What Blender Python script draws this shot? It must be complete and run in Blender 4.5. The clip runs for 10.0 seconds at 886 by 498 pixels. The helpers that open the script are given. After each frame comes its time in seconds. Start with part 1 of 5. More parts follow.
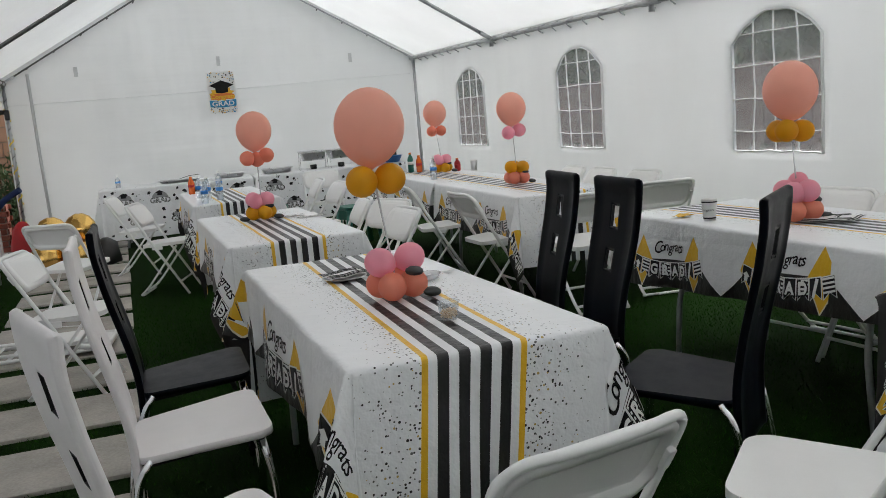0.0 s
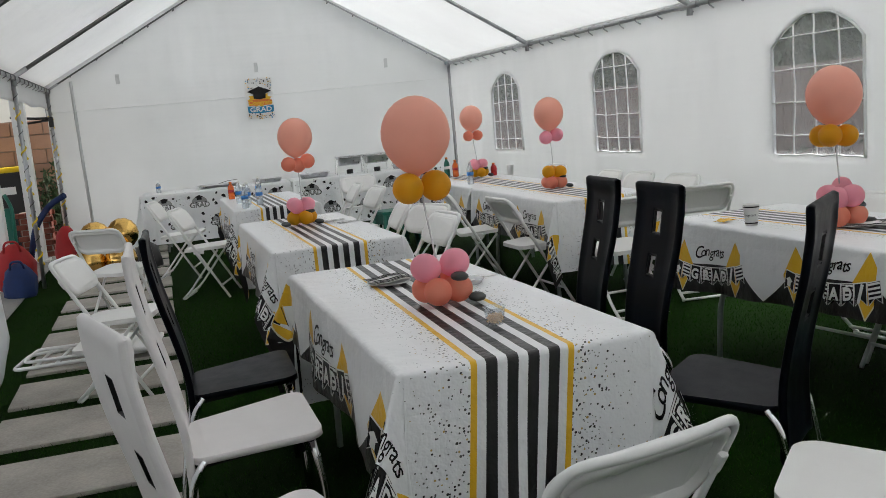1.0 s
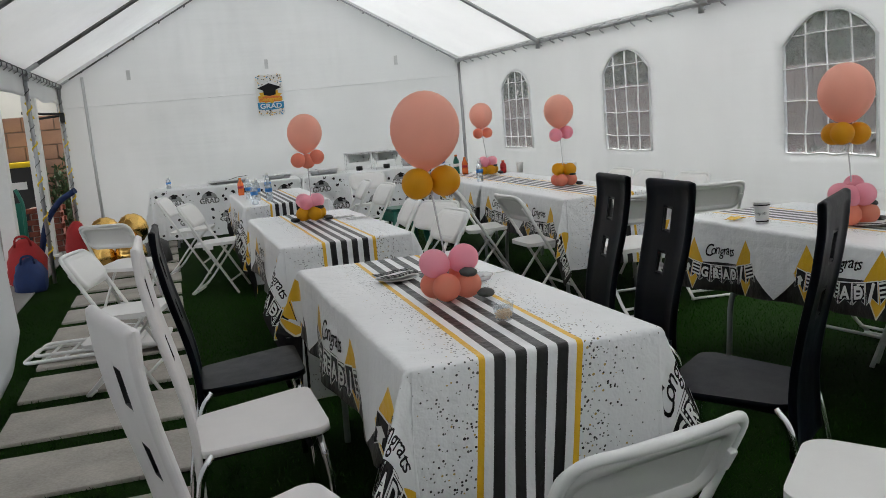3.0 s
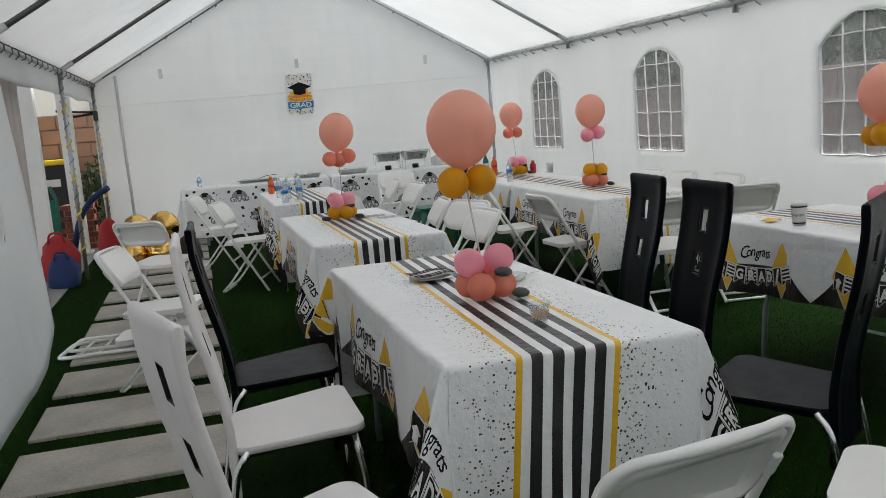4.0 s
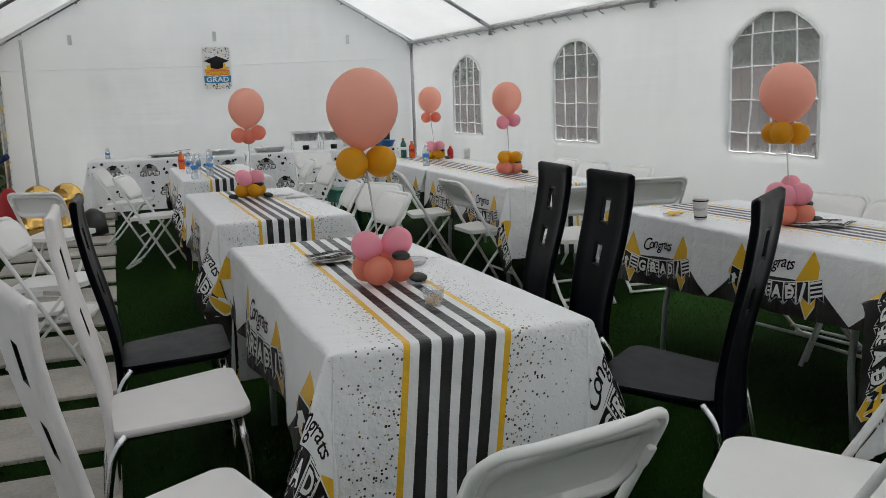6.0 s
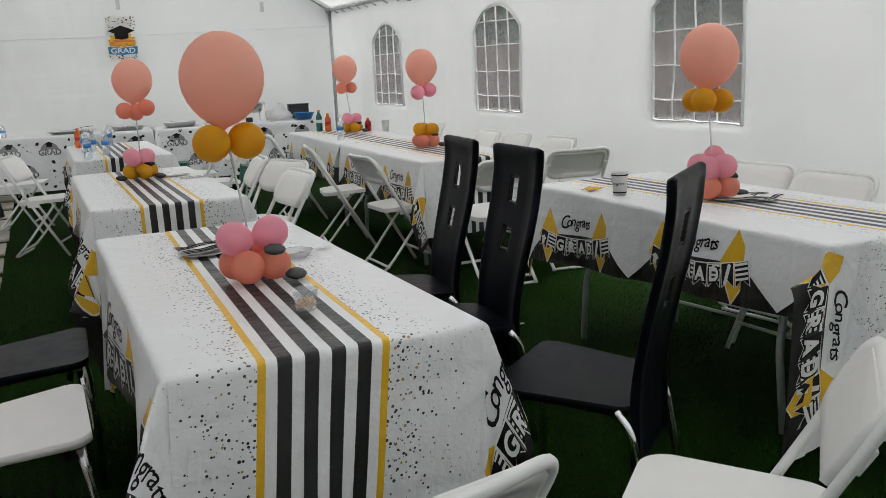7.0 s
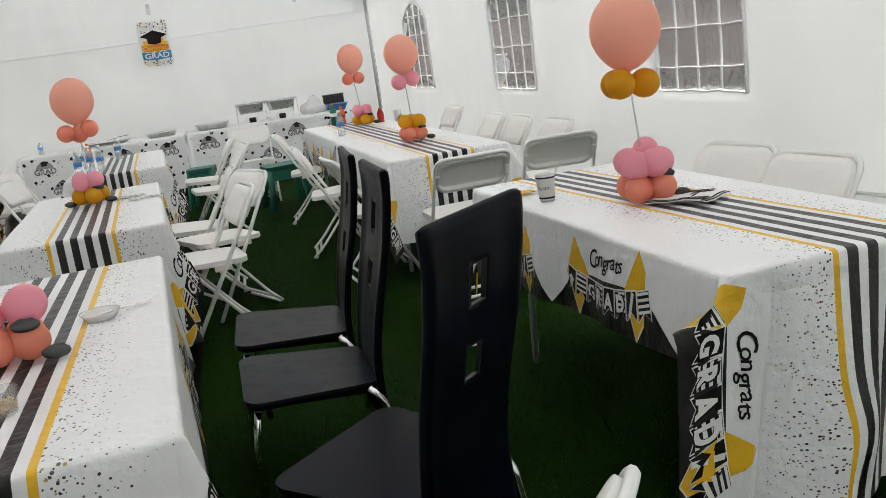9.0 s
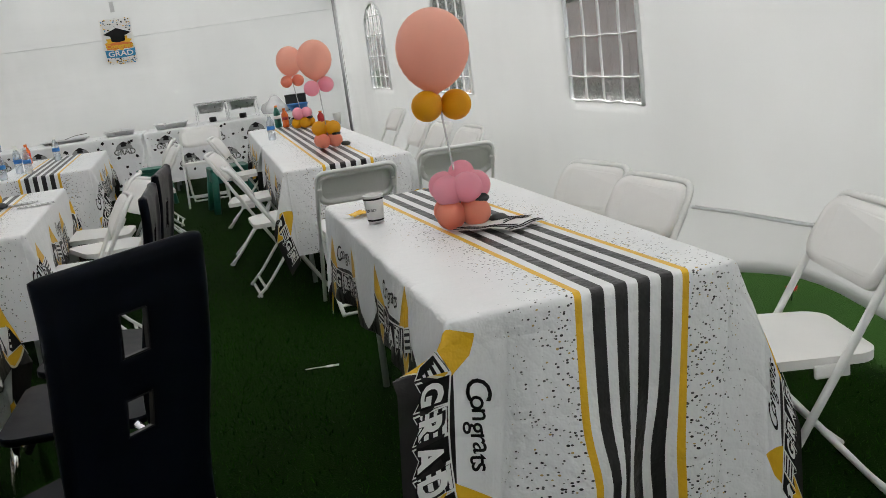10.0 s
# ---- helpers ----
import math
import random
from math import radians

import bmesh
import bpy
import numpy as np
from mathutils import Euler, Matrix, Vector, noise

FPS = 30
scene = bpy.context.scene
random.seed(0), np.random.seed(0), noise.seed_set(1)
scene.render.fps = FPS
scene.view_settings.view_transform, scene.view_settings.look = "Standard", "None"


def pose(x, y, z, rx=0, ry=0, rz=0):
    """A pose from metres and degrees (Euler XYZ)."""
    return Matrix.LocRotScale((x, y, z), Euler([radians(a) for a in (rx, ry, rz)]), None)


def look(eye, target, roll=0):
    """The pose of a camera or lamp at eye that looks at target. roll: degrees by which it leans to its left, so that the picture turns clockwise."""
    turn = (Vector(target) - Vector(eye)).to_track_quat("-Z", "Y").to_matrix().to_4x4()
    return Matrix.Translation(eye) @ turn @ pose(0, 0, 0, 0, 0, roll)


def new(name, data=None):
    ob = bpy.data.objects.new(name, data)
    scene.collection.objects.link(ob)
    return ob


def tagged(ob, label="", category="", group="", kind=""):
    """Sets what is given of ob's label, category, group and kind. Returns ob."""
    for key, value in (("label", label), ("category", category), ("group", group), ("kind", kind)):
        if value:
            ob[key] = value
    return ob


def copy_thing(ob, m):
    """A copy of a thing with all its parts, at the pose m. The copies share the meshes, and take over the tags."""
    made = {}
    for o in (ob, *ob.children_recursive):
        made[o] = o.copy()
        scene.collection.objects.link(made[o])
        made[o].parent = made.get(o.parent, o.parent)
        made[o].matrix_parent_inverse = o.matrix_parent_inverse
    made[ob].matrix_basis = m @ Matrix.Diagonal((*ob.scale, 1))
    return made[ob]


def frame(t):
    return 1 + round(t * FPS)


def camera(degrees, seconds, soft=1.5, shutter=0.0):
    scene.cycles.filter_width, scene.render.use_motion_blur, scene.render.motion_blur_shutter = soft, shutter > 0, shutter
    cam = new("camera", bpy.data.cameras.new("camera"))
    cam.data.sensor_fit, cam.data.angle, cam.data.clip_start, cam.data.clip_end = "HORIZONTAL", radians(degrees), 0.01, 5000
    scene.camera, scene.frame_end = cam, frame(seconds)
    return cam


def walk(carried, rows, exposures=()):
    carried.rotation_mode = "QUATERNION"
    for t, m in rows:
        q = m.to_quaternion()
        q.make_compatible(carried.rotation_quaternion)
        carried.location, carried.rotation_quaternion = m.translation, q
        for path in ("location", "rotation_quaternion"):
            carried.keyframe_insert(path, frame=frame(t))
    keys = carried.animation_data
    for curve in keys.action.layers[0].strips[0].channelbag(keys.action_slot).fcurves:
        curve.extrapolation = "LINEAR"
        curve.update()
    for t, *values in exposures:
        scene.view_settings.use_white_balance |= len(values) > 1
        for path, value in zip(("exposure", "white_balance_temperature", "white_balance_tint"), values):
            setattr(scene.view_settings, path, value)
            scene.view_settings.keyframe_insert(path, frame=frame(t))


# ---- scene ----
cam = camera(52.9, 10.0, 0.5)
PATH = [
    (0, (0.65, 1.013, 1.359), (1.299, 2.88, 1.054), -4.8),
    (0.5, (0.614, 0.988, 1.378), (1.25, 2.859, 1.068), -4.7),
    (1, (0.597, 0.989, 1.376), (1.179, 2.88, 1.085), -5.1),
    (1.5, (0.615, 0.982, 1.368), (1.188, 2.876, 1.074), -5.3),
    (2, (0.605, 0.991, 1.365), (1.172, 2.885, 1.067), -4.9),
    (3.5, (0.591, 0.996, 1.367), (1.147, 2.895, 1.077), -4.8),
    (4, (0.57, 1.01, 1.366), (1.077, 2.923, 1.077), -4.6),
    (4.5, (0.563, 1.033, 1.363), (1.023, 2.958, 1.074), -4.4),
    (5, (0.583, 1.067, 1.364), (1.043, 2.991, 1.07), -4.0),
    (5.5, (0.598, 1.068, 1.361), (1.115, 2.975, 1.054), -3.6),
    (5.7, (0.614, 1.06, 1.364), (1.187, 2.951, 1.053), -3.3),
    (6, (0.663, 1.038, 1.349), (1.332, 2.893, 1.016), -2.0),
    (6.2, (0.713, 1.045, 1.331), (1.432, 2.877, 0.978), -0.8),
    (7.3, (1.091, 1.382, 1.336), (1.92, 3.154, 0.922), -3.9),
    (7.5, (1.214, 1.381, 1.321), (2.042, 3.153, 0.902), -5.1),
    (8, (1.456, 1.347, 1.338), (2.231, 3.133, 0.879), -4.9),
    (8.5, (1.678, 1.455, 1.319), (2.375, 3.272, 0.858), -4.7),
    (9, (1.912, 1.528, 1.36), (2.459, 3.4, 0.915), -8.0),
    (9.5, (2.335, 1.419, 1.371), (2.869, 3.299, 0.947), -9.0),
    (10, (2.61, 1.447, 1.347), (3.12, 3.327, 0.894), -7.6),
]
EXPOSURE = [(0, 1.36, 6520, 10), (6.0, 1.34, 6520, 10), (7.5, 1.60, 6680, 10), (8.0, 1.72, 6700, 10), (9.0, 1.72, 6750, 10), (10, 1.52, 6720, 10)]
walk(cam, [(t, look(eye, target, roll)) for t, eye, target, roll in PATH], EXPOSURE)

# ---- world and sun: an overcast day ----
world = bpy.data.worlds.new("overcast_sky")
scene.world = world
world.use_nodes = True
wn = world.node_tree
sky = wn.nodes.new("ShaderNodeTexSky")
sky.sky_type, sky.sun_disc = "NISHITA", False
sky.sun_elevation, sky.sun_rotation = radians(58), radians(62)
sky.air_density, sky.dust_density = 1.0, 3.0
# cloud cover takes most of the blue out of the sky
mute = wn.nodes.new("ShaderNodeHueSaturation")
mute.inputs["Saturation"].default_value = 0.25
wn.links.new(sky.outputs[0], mute.inputs["Color"])
wn.links.new(mute.outputs[0], wn.nodes["Background"].inputs["Color"])
wn.nodes["Background"].inputs["Strength"].default_value = 0.15
sun = new("sun", bpy.data.lights.new("sun", "SUN"))
sun.data.energy, sun.data.angle, sun.data.color = 1.5, radians(25), (1.0, 0.97, 0.92)
sun.matrix_world = look((9.2, 9.8, 12), (2, 6, 0))


# ---- materials ----
def nodes_of(name):
    m = bpy.data.materials.new(name)
    m.use_nodes = True
    nt = m.node_tree
    return m, nt, nt.nodes["Principled BSDF"]


def add(nt, kind, **values):
    n = nt.nodes.new(kind)
    for k, v in values.items():
        if k in n.inputs:
            n.inputs[k].default_value = v
    return n


def calc(nt, op, a, b=None, c=None, clamp=False):
    n = nt.nodes.new("ShaderNodeMath")
    n.operation, n.use_clamp = op, clamp
    for i, v in enumerate((a, b, c)):
        if v is None:
            continue
        if isinstance(v, (int, float)):
            n.inputs[i].default_value = v
        else:
            nt.links.new(v, n.inputs[i])
    return n.outputs[0]


def blend(nt, fac, a, b):
    n = nt.nodes.new("ShaderNodeMix")
    n.data_type = "RGBA"
    for i, v in ((0, fac), (6, a), (7, b)):
        if isinstance(v, (int, float)):
            n.inputs[i].default_value = v
        elif isinstance(v, tuple):
            n.inputs[i].default_value = (*v, 1) if len(v) == 3 else v
        else:
            nt.links.new(v, n.inputs[i])
    return n.outputs[2]


def grain(nt, scale, detail=4.0, rough=0.6, space="Object", stretch=(1, 1, 1)):
    tc = add(nt, "ShaderNodeTexCoord")
    mp = add(nt, "ShaderNodeMapping")
    mp.inputs["Scale"].default_value = stretch
    nt.links.new(tc.outputs[space], mp.inputs[0])
    n = add(nt, "ShaderNodeTexNoise", Scale=scale, Detail=detail, Roughness=rough)
    nt.links.new(mp.outputs[0], n.inputs["Vector"])
    return n.outputs["Fac"]


def bump(nt, bsdf, height, strength, distance):
    b = add(nt, "ShaderNodeBump", Strength=strength, Distance=distance)
    nt.links.new(height, b.inputs["Height"])
    nt.links.new(b.outputs[0], bsdf.inputs["Normal"])
    return b


def plain(name, colour, rough=0.5, metal=0.0, vary=0.12, scale=9.0, fine=120.0, relief=0.15, depth=0.002, coat=0.0, stretch=(1, 1, 1), gloss=0.5):
    """Colour that varies at two scales, with a fine relief."""
    m, nt, bsdf = nodes_of(name)
    big, small = grain(nt, scale, stretch=stretch), grain(nt, fine, 2.0)
    mixed = calc(nt, "ADD", calc(nt, "MULTIPLY", big, 0.65), calc(nt, "MULTIPLY", small, 0.35))
    dark = tuple(c * (1 - vary) for c in colour)
    light = tuple(min(1.0, c * (1 + vary)) for c in colour)
    ramp = calc(nt, "MULTIPLY_ADD", mixed, 2.2, -0.6, clamp=True)
    nt.links.new(blend(nt, ramp, dark, light), bsdf.inputs["Base Color"])
    nt.links.new(calc(nt, "MULTIPLY_ADD", big, 0.25, rough - 0.12, clamp=True), bsdf.inputs["Roughness"])
    bsdf.inputs["Metallic"].default_value = metal
    bsdf.inputs["Coat Weight"].default_value = coat
    bsdf.inputs["Specular IOR Level"].default_value = gloss
    bump(nt, bsdf, mixed, relief, depth)
    return m


def fabric(name, colour, through_light, vary=0.09):
    """Coated tent cloth that lets daylight through, with soft creases and faint stains."""
    m, nt, bsdf = nodes_of(name)
    big, fold, fine = grain(nt, 0.7, 3.0), grain(nt, 1.5, 2.0, 0.5, stretch=(1, 1, 0.5)), grain(nt, 240.0, 1.0)
    tint = blend(nt, calc(nt, "MULTIPLY_ADD", big, 1.8, -0.4, clamp=True), tuple(c * (1 - vary) for c in colour), colour)
    nt.links.new(tint, bsdf.inputs["Base Color"])
    bsdf.inputs["Roughness"].default_value = 0.55
    bsdf.inputs["Specular IOR Level"].default_value = 0.25
    # soft folds left across the cloth by its packing
    band = grain(nt, 1.0, 3.0, 0.55, stretch=(0.22, 0.22, 3.4))
    upright = grain(nt, 1.0, 2.0, 0.5, stretch=(2.6, 2.6, 0.2))
    h = calc(nt, "ADD", calc(nt, "ADD", fold, calc(nt, "MULTIPLY", band, 0.30)), calc(nt, "ADD", calc(nt, "MULTIPLY", fine, 0.01), calc(nt, "MULTIPLY", upright, 0.30)))
    b = bump(nt, bsdf, h, 0.55, 0.09)
    t = add(nt, "ShaderNodeBsdfTranslucent")
    nt.links.new(tint, t.inputs["Color"])
    nt.links.new(b.outputs[0], t.inputs["Normal"])
    mix = add(nt, "ShaderNodeMixShader")
    mix.inputs[0].default_value = through_light
    nt.links.new(bsdf.outputs[0], mix.inputs[1])
    nt.links.new(t.outputs[0], mix.inputs[2])
    nt.links.new(mix.outputs[0], nt.nodes["Material Output"].inputs["Surface"])
    return m


def latex(name, colour, through_light=0.45):
    """Blown latex: glossy skin that lets some daylight through."""
    m, nt, bsdf = nodes_of(name)
    big, fine = grain(nt, 7.0, 2.0), grain(nt, 90.0, 2.0)
    tint = blend(nt, calc(nt, "MULTIPLY_ADD", big, 1.6, -0.3, clamp=True), tuple(c * 0.93 for c in colour), colour)
    nt.links.new(tint, bsdf.inputs["Base Color"])
    bsdf.inputs["Roughness"].default_value = 0.42
    bsdf.inputs["Specular IOR Level"].default_value = 0.4
    bump(nt, bsdf, fine, 0.05, 0.001)
    t = add(nt, "ShaderNodeBsdfTranslucent")
    nt.links.new(tint, t.inputs["Color"])
    mix = add(nt, "ShaderNodeMixShader")
    mix.inputs[0].default_value = through_light
    nt.links.new(bsdf.outputs[0], mix.inputs[1])
    nt.links.new(t.outputs[0], mix.inputs[2])
    nt.links.new(mix.outputs[0], nt.nodes["Material Output"].inputs["Surface"])
    return m


M = {}
M["wall_cloth"] = fabric("tent_wall_cloth", (0.87, 0.88, 0.88), 0.48)
M["roof_cloth"] = fabric("tent_roof_cloth", (0.88, 0.89, 0.89), 0.50)
M["dingy_cloth"] = fabric("dingy_curtain_cloth", (0.62, 0.57, 0.54), 0.25, 0.15)
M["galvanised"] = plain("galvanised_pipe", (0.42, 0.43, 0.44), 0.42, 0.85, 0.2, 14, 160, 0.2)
# darker copy of the pipe steel, with shade put into its colour
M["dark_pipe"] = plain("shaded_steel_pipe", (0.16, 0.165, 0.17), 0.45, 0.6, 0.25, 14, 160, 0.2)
M["chrome"] = plain("chrome", (0.85, 0.85, 0.86), 0.12, 1.0, 0.04, 20, 200, 0.03)
M["white_resin"] = plain("white_chair_resin", (0.80, 0.79, 0.77), 0.38, 0.0, 0.04, 7, 300, 0.12, 0.0006)
M["white_paint"] = plain("white_painted_tube", (0.80, 0.80, 0.78), 0.35, 0.0, 0.05, 11, 200, 0.08)
M["grey_tube"] = plain("grey_powder_coated_tube", (0.34, 0.36, 0.36), 0.5, 0.3, 0.12, 11, 200, 0.1)
M["black_leather"] = plain("black_leatherette", (0.0022, 0.0034, 0.0068), 0.33, 0.0, 0.25, 16, 420, 0.3, 0.001, gloss=0.05)
M["white_leather"] = plain("white_leatherette", (0.76, 0.73, 0.72), 0.45, 0.0, 0.05, 12, 420, 0.3, 0.001)
M["black_paint"] = plain("black_painted_metal", (0.010, 0.010, 0.011), 0.4, 0.0, 0.2, 16, 200, 0.1, gloss=0.2)
M["peach"] = latex("peach_latex", (1.0, 0.57, 0.45))
M["coral"] = latex("coral_latex", (0.96, 0.38, 0.26))
M["pink"] = latex("pink_latex", (1.0, 0.48, 0.58))
M["mustard"] = latex("mustard_latex", (0.84, 0.45, 0.012))
M["pebble"] = plain("dark_grey_pebble", (0.05, 0.055, 0.055), 0.65, 0.0, 0.3, 20, 200, 0.4)
M["stone_slab"] = plain("pale_concrete_paver", (0.40, 0.37, 0.33), 0.85, 0.0, 0.34, 3, 70, 0.7, 0.006)
M["concrete"] = plain("grey_concrete", (0.27, 0.265, 0.25), 0.9, 0.0, 0.25, 2, 60, 0.5, 0.004)
M["paper"] = plain("white_paper", (0.80, 0.80, 0.78), 0.7, 0.0, 0.05, 20, 200, 0.1)
M["ink"] = plain("black_print", (0.012, 0.011, 0.012), 0.45, 0.0, 0.2, 30, 200, 0.05, gloss=0.2)
M["print_white"] = plain("white_print", (0.80, 0.80, 0.78), 0.45, 0.0, 0.05, 30, 200, 0.05)
M["print_gold"] = plain("golden_yellow_print", (0.80, 0.47, 0.025), 0.45, 0.0, 0.06, 30, 200, 0.05)
M["print_grey"] = plain("grey_print", (0.30, 0.30, 0.30), 0.5, 0.0, 0.1, 30, 200, 0.05)
M["print_orange"] = plain("orange_print", (0.75, 0.20, 0.03), 0.5, 0.0, 0.1, 30, 200, 0.05)
M["print_blue"] = plain("blue_print", (0.02, 0.25, 0.48), 0.5, 0.0, 0.1, 30, 200, 0.05)
M["foil"] = plain("aluminium_foil", (0.66, 0.66, 0.67), 0.30, 1.0, 0.1, 25, 110, 0.7, 0.006)
M["gold_foil"] = plain("gold_foil", (0.80, 0.50, 0.15), 0.16, 1.0, 0.08, 8, 60, 0.3, 0.004)
M["green_plastic"] = plain("teal_green_plastic", (0.012, 0.15, 0.105), 0.4, 0.0, 0.1, 9, 200, 0.1)
M["blue_plastic"] = plain("blue_plastic", (0.03, 0.19, 0.52), 0.4, 0.0, 0.1, 9, 200, 0.1)
M["navy_cloth"] = plain("navy_cloth", (0.012, 0.03, 0.11), 0.8, 0.0, 0.25, 12, 300, 0.4, 0.003)
M["red_cloth"] = plain("red_cloth", (0.36, 0.012, 0.014), 0.7, 0.0, 0.2, 12, 300, 0.4, 0.003)
M["red_plastic"] = plain("red_plastic", (0.45, 0.015, 0.015), 0.35, 0.0, 0.1, 12, 200, 0.1)
M["yellow_plastic"] = plain("yellow_plastic", (0.78, 0.55, 0.01), 0.4, 0.0, 0.1, 9, 200, 0.1)
M["black_plastic"] = plain("black_plastic", (0.02, 0.02, 0.021), 0.42, 0.0, 0.2, 9, 200, 0.15)
M["orange_drink"] = plain("orange_drink", (0.75, 0.15, 0.03), 0.2, 0.0, 0.1, 9, 200, 0.03)
M["snack"] = plain("tan_snack", (0.80, 0.52, 0.27), 0.7, 0.0, 0.25, 60, 200, 0.5)
M["tan_block"] = plain("tan_concrete_block", (0.42, 0.25, 0.18), 0.9, 0.0, 0.15, 5, 90, 0.5, 0.004)
M["mortar"] = plain("mortar", (0.30, 0.24, 0.20), 0.95, 0.0, 0.15, 9, 90, 0.5)
M["red_brick"] = plain("red_brick", (0.20, 0.055, 0.035), 0.9, 0.0, 0.25, 9, 90, 0.5, 0.004)
M["stucco"] = plain("cream_stucco", (0.80, 0.76, 0.66), 0.9, 0.0, 0.06, 3, 70, 0.5, 0.004)
M["fence_wood"] = plain("brown_fence_boards", (0.26, 0.185, 0.165), 0.85, 0.0, 0.2, 3, 60, 0.4, 0.004, stretch=(1, 1, 0.15))
M["roof_tile"] = plain("coral_roof_tile", (0.42, 0.22, 0.17), 0.9, 0.0, 0.15, 3, 60, 0.4, 0.004)
M["bark"] = plain("bark", (0.10, 0.075, 0.055), 0.95, 0.0, 0.3, 7, 60, 0.6, 0.01)
M["leaf"] = plain("dark_green_leaf", (0.045, 0.085, 0.030), 0.55, 0.0, 0.35, 3, 60, 0.2)
M["flower"] = plain("red_petal", (0.55, 0.02, 0.03), 0.6, 0.0, 0.2, 20, 60, 0.2)
M["dingy_paint"] = plain("dull_painted_boards", (0.45, 0.42, 0.38), 0.8, 0.0, 0.15, 3, 60, 0.3)
M["welt"] = plain("white_vinyl_welt", (0.84, 0.84, 0.83), 0.4, 0.0, 0.04, 12, 200, 0.1)
M["hem"] = plain("white_cloth_hem", (0.80, 0.81, 0.81), 0.6, 0.0, 0.12, 3, 200, 0.1)
M["seam"] = plain("grey_hem_stitching", (0.60, 0.61, 0.61), 0.6, 0.0, 0.1, 12, 200, 0.1)


def turf_material():
    m, nt, bsdf = nodes_of("artificial_turf")
    patch, tuft = grain(nt, 1.6, 4.0), grain(nt, 130.0, 2.0)
    f = calc(nt, "ADD", calc(nt, "MULTIPLY", patch, 0.6), calc(nt, "MULTIPLY", tuft, 0.6), clamp=True)
    nt.links.new(blend(nt, f, (0.0020, 0.0095, 0.0005), (0.0075, 0.031, 0.0014)), bsdf.inputs["Base Color"])
    bsdf.inputs["Roughness"].default_value = 0.8
    bsdf.inputs["Specular IOR Level"].default_value = 0.03
    bump(nt, bsdf, tuft, 0.8, 0.01)
    return m


def blade_material():
    m, nt, bsdf = nodes_of("turf_blade")
    g = add(nt, "ShaderNodeNewGeometry")
    nt.links.new(blend(nt, g.outputs["Random Per Island"], (0.0025, 0.012, 0.0005), (0.019, 0.074, 0.0030)), bsdf.inputs["Base Color"])
    bsdf.inputs["Roughness"].default_value = 0.6
    bsdf.inputs["Specular IOR Level"].default_value = 0.05
    return m


def clear(name, haze, colour=(1, 1, 1), milk=(0.8, 0.8, 0.8)):
    """Clear plastic film: mostly see-through, partly glossy, with a milky haze."""
    m, nt, bsdf = nodes_of(name)
    see = add(nt, "ShaderNodeBsdfTransparent")
    see.inputs[0].default_value = (*colour, 1)
    bsdf.inputs["Base Color"].default_value = (*milk, 1)
    bsdf.inputs["Roughness"].default_value = 0.12
    cloud = calc(nt, "MULTIPLY_ADD", grain(nt, 5.0, 3.0), 0.3, haze - 0.15, clamp=True)
    mix = add(nt, "ShaderNodeMixShader")
    nt.links.new(cloud, mix.inputs[0])
    nt.links.new(see.outputs[0], mix.inputs[1])
    nt.links.new(bsdf.outputs[0], mix.inputs[2])
    nt.links.new(mix.outputs[0], nt.nodes["Material Output"].inputs["Surface"])
    return m


M["turf"], M["blade"] = turf_material(), blade_material()
M["film"] = clear("clear_window_film", 0.30, (0.90, 0.91, 0.92), (0.55, 0.55, 0.55))
M["clear_plastic"] = clear("clear_plastic", 0.20, (0.95, 0.97, 0.98))
M["bottle_plastic"] = clear("bottle_plastic", 0.30, (0.92, 0.95, 0.97), (0.78, 0.82, 0.85))
M["milky_plastic"] = clear("milky_plastic", 0.6)
TOP, TW, TL = 0.745, 0.355, 0.9  # tabletop height, half width, half length
SIDE, END = 0.345, 0.55          # how far a cloth hangs at the sides and ends
PERIOD = 1.09                    # repeat of the printed bunting


